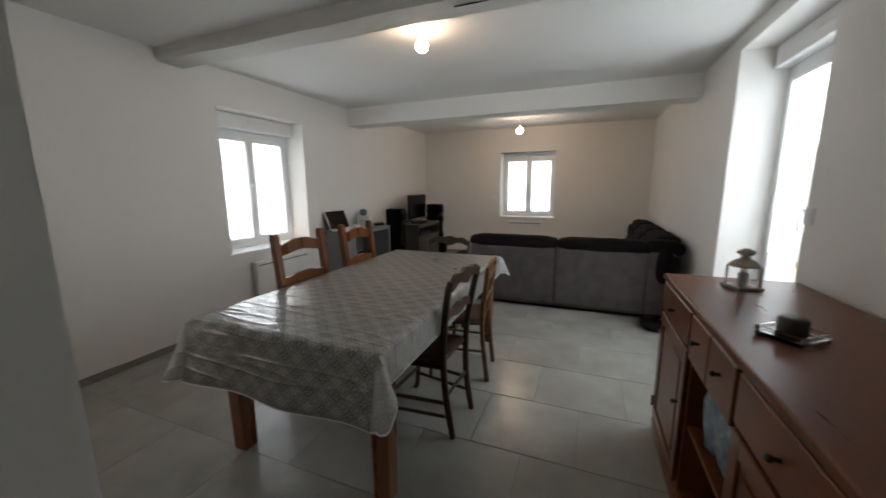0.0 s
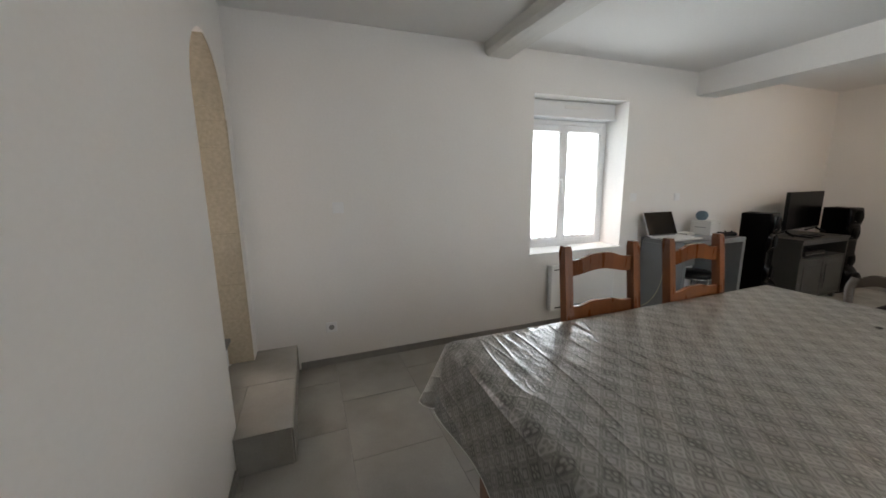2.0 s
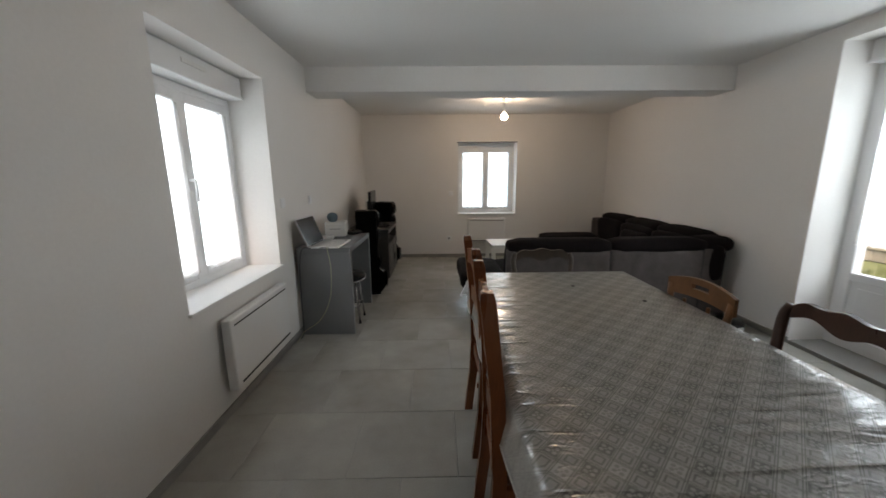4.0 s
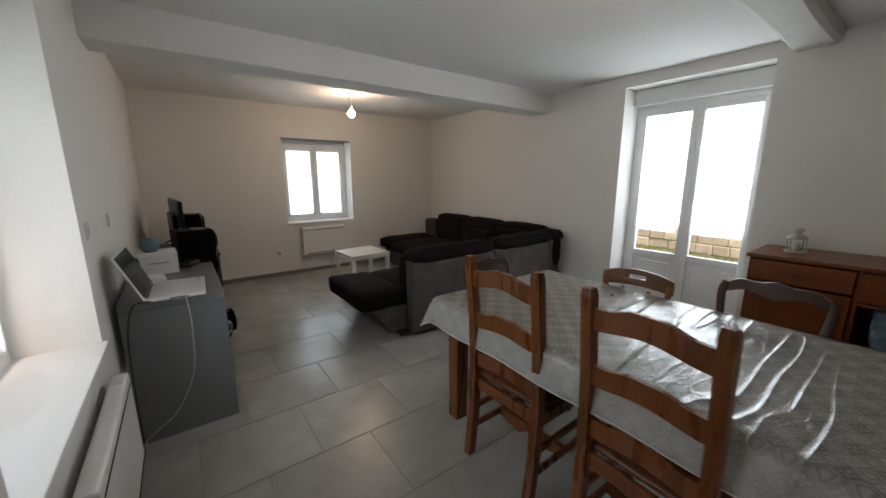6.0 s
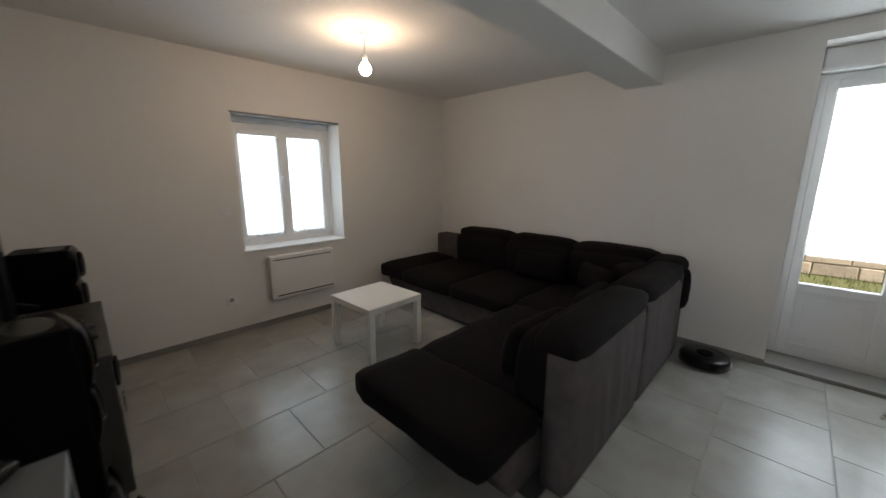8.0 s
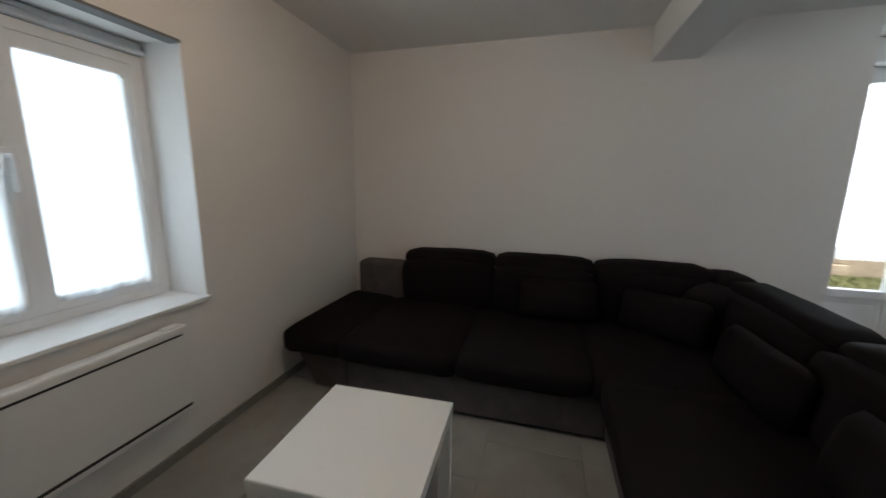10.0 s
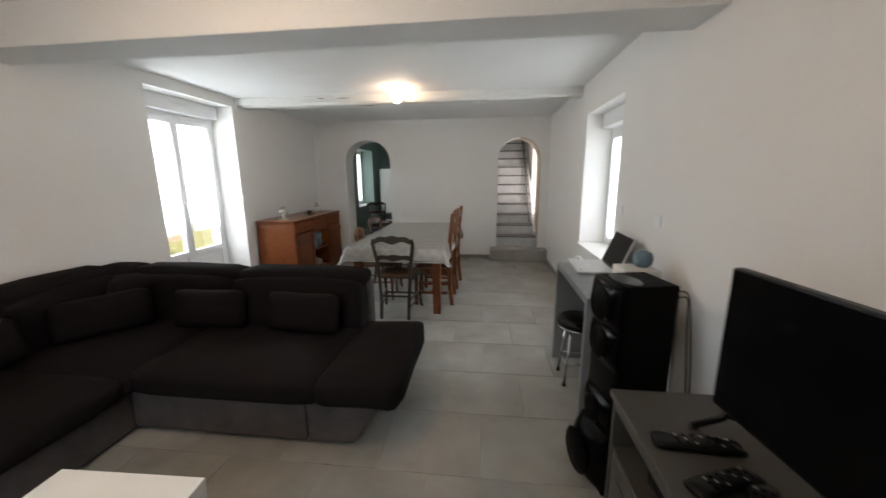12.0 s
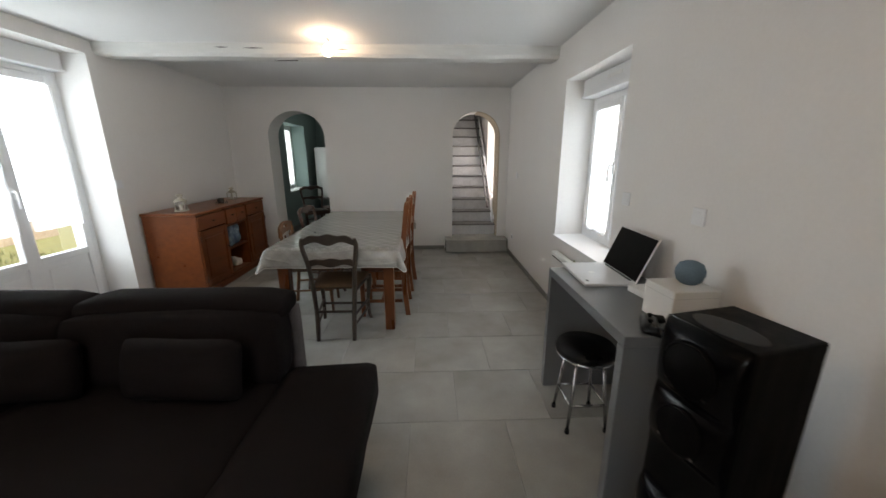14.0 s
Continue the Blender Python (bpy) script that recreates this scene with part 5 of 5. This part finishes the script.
def tower(m):
    """Local: +x is the front; stands on z = 0."""
    o = thing("tower_loudspeaker", m, "tall black floor-standing loudspeaker with curved front", "loudspeaker", "tower loudspeakers")
    part("cabinet", box(-0.15, 0.088, -0.118, 0.118, 0.022, 1.02, 0.008, 2), M_BLACKV, o)
    lobes = ((0.915, 0.105, 0.036), (0.725, 0.085, 0.030), (0.395, 0.075, 0.036), (0.168, 0.150, 0.098))
    b = bmesh.new()
    n, zs = 14, 72
    grid = []
    for k in range(zs + 1):
        z = 0.022 + 0.998 * k / zs
        swell = 0.010 + max(amp * math.sqrt(max(0.0, 1 - ((z - c) / half) ** 2)) for c, half, amp in lobes)
        row = []
        for i in range(n + 1):
            a = math.pi * (i / n - 0.5)
            row.append(b.verts.new((0.088 + swell * math.cos(a) ** 0.6, 0.117 * math.sin(a), z)))
        grid.append(row)
    for k in range(zs):
        for i in range(n):
            b.faces.new((grid[k][i], grid[k][i + 1], grid[k + 1][i + 1], grid[k + 1][i]))
    b.faces.new(grid[0]), b.faces.new(grid[-1][::-1])
    part("front_baffle", b, M_BAFFLE, o, "glossy black lobed front", smooth=True)
    for (z, half, amp), r in zip(lobes, (0.072, 0.066, 0.058, 0.098)):
        x = 0.098 + amp
        d = part("driver", lathe([(r, 0.0), (r * 1.06, 0.006), (r, 0.014), (r * 0.85, 0.006), (r * 0.25, -0.004), (r * 0.22, 0.004), (0.004, 0.008)], 24, Matrix.Translation((x - 0.012, 0, z)) @ pose(0, 0, 0, 0, 90, 0)), M_BAFFLE, o, smooth=True)
        part("trim_ring", lathe([(r * 1.03, 0.0), (r * 1.08, 0.004), (r * 1.03, 0.008)], 24, Matrix.Translation((x - 0.008, 0, z)) @ pose(0, 0, 0, 0, 90, 0)), M_BLACKV, d, smooth=True)
        for s in (-1, 1):
            part("screw", lathe([(0.006, 0.0), (0.005, 0.005)], 8, Matrix.Translation((x - 0.004, s * r * 0.78, z - r * 0.72)) @ pose(0, 0, 0, 0, 90, 0)), M_CHROME, d)
    part("plinth", box(-0.140, 0.110, -0.112, 0.112, 0, 0.0215, 0.005, 2), M_BLACKV, o)
    for s in (-1, 1):
        part("outrigger", box(-0.185, -0.141, s * 0.10 - 0.02, s * 0.10 + 0.02, 0, 0.03, 0.006, 2), M_DARKWOOD, o, "short brown wooden rear foot")
    part("top_inlay", lathe([(0.066, 1.0195), (0.070, 1.0207), (0.066, 1.0212), (0.02, 1.0210)], 28, Matrix.Translation((0.02, 0, 0)) @ Matrix.Diagonal((0.75, 1.35, 1, 1))), M_SCREEN, o, "glossy oval inlay")
    return o


t1 = tower(pose(0.425, 4.83, 0, 0, 0, 12))
copy_thing(t1, pose(0.43, 6.40, 0, 0, 0, -6))

# ---- TV stand and television ----
VX1, VY0, VY1, VZ = 0.60, 5.235, 6.13, 0.725
tvs = thing("tv_stand", pose(0.32, 5.68, 0), "taupe-painted wooden TV stand with niche and doors", "tv stand")
wpart("top", box(0.05, VX1 + 0.01, VY0 - 0.012, VY1 + 0.012, VZ - 0.026, VZ, 0.004, 2), M_TAUPE, tvs)
for y0, y1 in ((VY0, VY0 + 0.02), (VY1 - 0.02, VY1)):
    wpart("side_panel", box(0.06, VX1, y0, y1, 0.06, VZ - 0.027, 0.002, 1), M_TAUPE, tvs)
wpart("back_board", box(0.06, 0.072, VY0 + 0.021, VY1 - 0.021, 0.06, VZ - 0.027), M_TAUPE, tvs)
wpart("bottom_board", box(0.073, VX1 - 0.004, VY0 + 0.021, VY1 - 0.021, 0.06, 0.08), M_TAUPE, tvs)
wpart("shelf", box(0.073, VX1 - 0.004, VY0 + 0.021, VY1 - 0.021, 0.50, 0.518), M_TAUPE, tvs)
wpart("rail", box(VX1 - 0.02, VX1 - 0.001, VY0 + 0.021, VY1 - 0.021, VZ - 0.06, VZ - 0.028), M_TAUPE, tvs)
for y0, y1, ky in ((VY0 + 0.024, (VY0 + VY1) / 2 - 0.002, -1), ((VY0 + VY1) / 2 + 0.002, VY1 - 0.024, 1)):
    b = box(VX1 - 0.018, VX1 - 0.002, y0, y1, 0.085, 0.495, 0.003, 1)
    d = wpart("door", b, M_TAUPE, tvs)
    wpart("door_panel", box(VX1 - 0.0015, VX1 + 0.004, y0 + 0.06, y1 - 0.06, 0.145, 0.435, 0.004, 1), M_TAUPE, d)
    yk = (VY0 + VY1) / 2 + ky * 0.03
    wpart("handle", tube([(VX1 - 0.002, yk, 0.33), (VX1 + 0.022, yk, 0.33), (VX1 + 0.022, yk, 0.24), (VX1 - 0.002, yk, 0.24)], 0.005, 8), M_CHROME, d)
for x in (0.09, VX1 - 0.05):
    for y in (VY0 + 0.03, VY1 - 0.03):
        wpart("foot", box(x - 0.022, x + 0.022, y - 0.022, y + 0.022, 0, 0.06, 0.003, 1), M_TAUPE, tvs)
dec = thing("media_player", pose(0.40, 5.62, 0.5185, 0, 0, 0), "flat black media player in the niche of the TV stand", "media player")
part("body", box(-0.12, 0.15, -0.20, 0.20, 0.004, 0.055, 0.004, 2), M_BLACK, dec)
part("front_strip", box(0.1502, 0.1515, -0.18, 0.18, 0.018, 0.026), M_CHROME, dec)

MTV = pose(0.325, 5.80, VZ, 0, 0, 5.5)
tv = thing("television", MTV, "large flat black television switched off on the stand", "television")
part("body", box(-0.035, 0.0, -0.435, 0.435, 0.065, 0.492, 0.008, 2), M_BLACK, tv)
part("screen", box(0.0004, 0.0022, -0.428, 0.428, 0.080, 0.486), M_SCREEN, tv, "dark glossy screen")
part("badge", box(0.0024, 0.0036, -0.02, 0.02, 0.068, 0.075), M_PAPER, tv, "tiny pale maker's badge")
part("rear_bulge", box(-0.075, -0.036, -0.25, 0.25, 0.10, 0.36, 0.015, 2), M_BLACK, tv)
for s in (-1, 1):
    g = tube([(0.075, s * 0.40, 0.009), (0.0, s * 0.385, 0.045), (-0.015, s * 0.38, 0.075), (-0.02, s * 0.38, 0.08)], 0.008, 8, flat=1.6)
    tube([(-0.11, s * 0.40, 0.009), (-0.02, s * 0.385, 0.050)], 0.008, 8, bm=g)
    part("foot", g, M_BLACK, tv, smooth=True)


def remote(m, w, ln, label, dark=M_BLACK):
    o = thing("remote_control", m, label, "remote control", "remote controls")
    part("body", soft_box(-w / 2, w / 2, -ln / 2, ln / 2, 0.0, 0.020, 0.009, 0.002, ln), dark, o, smooth=True)
    for r in range(7):
        for c in range(3):
            part("button", box((c - 1) * w * 0.27 - 0.0042, (c - 1) * w * 0.27 + 0.0042, ln * (0.36 - r * 0.10) - 0.0035, ln * (0.36 - r * 0.10) + 0.0035, 0.0195, 0.0235, 0.001, 1), M_PRINT if (r + c) % 3 == 0 else M_BLACKV, o)
    return o


remote(pose(0.465, 5.490, VZ, 0, 0, 87), 0.054, 0.22, "long black remote control on the TV stand")
remote(pose(0.475, 5.622, VZ, 0, 0, 112), 0.055, 0.19, "short black remote control on the TV stand")
remote(pose(0.450, 5.715, VZ, 0, 0, 146), 0.058, 0.22, "black remote control with pale buttons on the TV stand")

# ---- radiators ----


def radiator(m, w, h, label):
    """Local x along the wall, -y into the room, back on the wall at y = 0."""
    o = thing("electric_radiator", m, label, "radiator", "electric radiators")
    part("body", box(-w / 2, w / 2, -0.085, -0.025, 0, h, 0.012, 3), M_METALW, o)
    part("top_grille", box(-w / 2 + 0.03, w / 2 - 0.03, -0.0865, -0.084, h - 0.045, h - 0.036), M_SLOT, o)
    part("lower_slot", box(-w / 2 + 0.05, w / 2 - 0.02, -0.088, -0.084, 0.028, 0.040), M_SLOT, o)
    part("bracket", box(-w / 2 + 0.08, w / 2 - 0.08, -0.026, 0.0, h * 0.3, h * 0.7), M_METALW, o)
    part("control", box(w / 2 - 0.10, w / 2 - 0.02, -0.075, -0.035, h - 0.001, h + 0.006, 0.002, 1), M_PVC, o)
    return o


radiator(pose(0, 2.84, 0.165, 0, 0, 90), 0.76, 0.44, "flat white electric radiator under the window")
radiator(pose(2.115, L, 0.265, 0, 0, 0), 0.66, 0.43, "flat white electric radiator under the window")

# ---- switches and sockets ----


def plate(m, name, label, cat):
    o = thing(name, m, label, cat, cat + " plates")
    part("plate", box(-0.040, 0.040, -0.009, 0, -0.040, 0.040, 0.004, 2), M_PVC, o)
    if cat == "socket":
        part("well", cyl(0.020, 0.020, 0, 0.002, 16, Matrix.Translation((0, -0.0085, 0)) @ pose(0, 0, 0, 90, 0, 0)), M_PRINT, o)
    else:
        part("rocker", box(-0.024, 0.024, -0.013, -0.0092, -0.024, 0.024, 0.002, 1), M_PVC, o)
    return o


WEST, EAST, NORTH = 90, -90, 0
for x, y, z, rz in ((0, 3.48, 1.20, WEST), (0, 4.10, 1.19, WEST), (1.49, L, 1.13, NORTH), (W, 2.09, 1.205, EAST), (0.0, 0.62, 1.20, WEST)):
    plate(pose(x, y, z, 0, 0, rz), "light_switch", "square white light switch on the wall", "switch")
for x, y, z, rz in ((0, 0.515, 0.30, WEST), (1.455, L, 0.335, NORTH)):
    plate(pose(x, y, z, 0, 0, rz), "wall_socket", "square white wall socket near the floor", "socket")

# ---- ceiling bulbs ----


def bulb(x, y, z, label, lit):
    o = thing("hanging_bulb", pose(x, y, H), label, "light bulb", "hanging bulbs")
    dz = z - H
    part("ceiling_rose", lathe([(0.030, -0.012), (0.030, -0.002), (0.012, 0.0)], 16), M_PVC, o, smooth=True)
    part("cord", tube([(0, 0, -0.012), (0, 0, dz + 0.085)], 0.004, 8), M_PVC, o)
    part("socket", lathe([(0.013, dz + 0.045), (0.017, dz + 0.050), (0.017, dz + 0.080), (0.008, dz + 0.090)], 14), M_PVC, o, smooth=True)
    part("glass", lathe([(0.003, dz - 0.046), (0.020, dz - 0.042), (0.036, dz - 0.028), (0.043, dz - 0.006), (0.040, dz + 0.012), (0.027, dz + 0.032), (0.015, dz + 0.042), (0.012, dz + 0.0445)], 18), lit, o, "lit frosted bulb", smooth=True)
    return o


bulb(2.066, 2.295, 2.325, "bare lit bulb close under the ceiling beside the beam", M_BULB)
bulb(2.176, 5.637, 2.205, "bare lit bulb hanging from the ceiling on a short cord", M_BULB2)

# ---- kitchen things ----
fr = thing("wall_boiler", pose(3.76, -3.86, 0), "white enamelled boiler casing hung on the kitchen wall", "boiler")
part("body", box(-0.29, 0.29, -0.336, 0.28, 0.40, 1.68, 0.012, 2), M_METALW, fr)
part("front_cover", box(-0.288, 0.288, 0.285, 0.33, 0.46, 1.67, 0.012, 2), M_METALW, fr)
part("control_strip", box(-0.288, 0.288, 0.285, 0.322, 0.405, 0.452, 0.006, 2), M_PRINT, fr, "grey control strip")
curvy_chair(pose(3.55, -1.55, 0, 0, 0, 30), M_DARKWOOD, M_SEATD, "dark wooden provincial chair standing in the kitchen", 0.90, "dark leather seat")
curvy_chair(pose(3.05, -1.95, 0, 0, 0, -60), M_DARKWOOD, M_SEATD, "dark wooden provincial chair standing in the kitchen", 0.90, "dark leather seat")

# ---- garden wall seen under the curtain ----
gw = thing("garden_wall", pose(9.0, 3.0, -0.14), "low pale stone garden wall beyond the lawn", "garden wall")
rng = random.Random(5)
part("core", box(0.06, 0.34, -5.0, 9.0, 0, 1.30), M_GARDEN, gw)
z = 0.0
while z < 1.25:
    hgt = rng.uniform(0.16, 0.24)
    y = -3.0
    while y < 6.0:
        ln = rng.uniform(0.25, 0.55)
        o = part("stone", box(0, 0.07 + rng.uniform(0, 0.02), y + 0.006, y + ln - 0.006, z + 0.006, min(z + hgt, 1.3) - 0.006, 0.012, 1), M_GARDEN, gw)
        o.location.x = -rng.uniform(0.0, 0.03)
        y += ln
    z += hgt

# grass tufts near the terrace
bm = bmesh.new()
for i in range(4500):
    x, y = rng.uniform(6.6, 8.95), rng.uniform(-0.5, 6.0)
    hh, a = rng.uniform(0.04, 0.11), rng.uniform(0, 6.28)
    dx, dy = 0.006 * math.cos(a), 0.006 * math.sin(a)
    v = [bm.verts.new(p) for p in ((x - dx, y - dy, -0.145), (x + dx, y + dy, -0.145), (x + dy * 4, y - dx * 4, -0.14 + hh))]
    bm.faces.new(v)
g = part("grass", bm, M_GRASS)
tagged(g, "short green lawn grass by the terrace", "grass", kind="stuff")

# ---- floor tiles ----
PX, PY, GAP = 0.535, 0.488, 0.0036
tile_mesh = {}


def tile_at(x0, x1, y0, y1):
    w, d = round(x1 - x0 - GAP, 4), round(y1 - y0 - GAP, 4)
    if w < 0.02 or d < 0.02:
        return
    if (w, d) not in tile_mesh:
        b = box(-w / 2, w / 2, -d / 2, d / 2, -0.010, 0.0, 0.0015, 1)
        me = bpy.data.meshes.new("tile")
        b.to_mesh(me)
        b.free()
        me.materials.append(M_TILE)
        tile_mesh[(w, d)] = me
    o = new("tile", tile_mesh[(w, d)])
    o.parent = floor
    o.location = ((x0 + x1) / 2, (y0 + y1) / 2, 0.0006 * noise.noise(Vector((x0 * 5, y0 * 5, 0))))


row = 0
y = 4.92 - 11 * PY
while y < L:
    y0, y1 = max(y, -0.375), min(y + PY, L)
    shift = 0.81 if (row % 2) == 1 else 1.075
    x = shift - 4 * PX
    while x < W + 0.02:
        x0, x1 = max(x, 0.0), min(x + PX, W)
        if y1 > 0 and x1 > x0 and y1 > y0:
            tile_at(x0, x1, max(y0, 0.0), y1)
        if y0 < 0 and x1 > A1[0] and x0 < A1[1]:
            tile_at(max(x0, A1[0]), min(x1, A1[1]), y0, min(y1, 0.0))
        x += PX
    y += PY
    row += 1
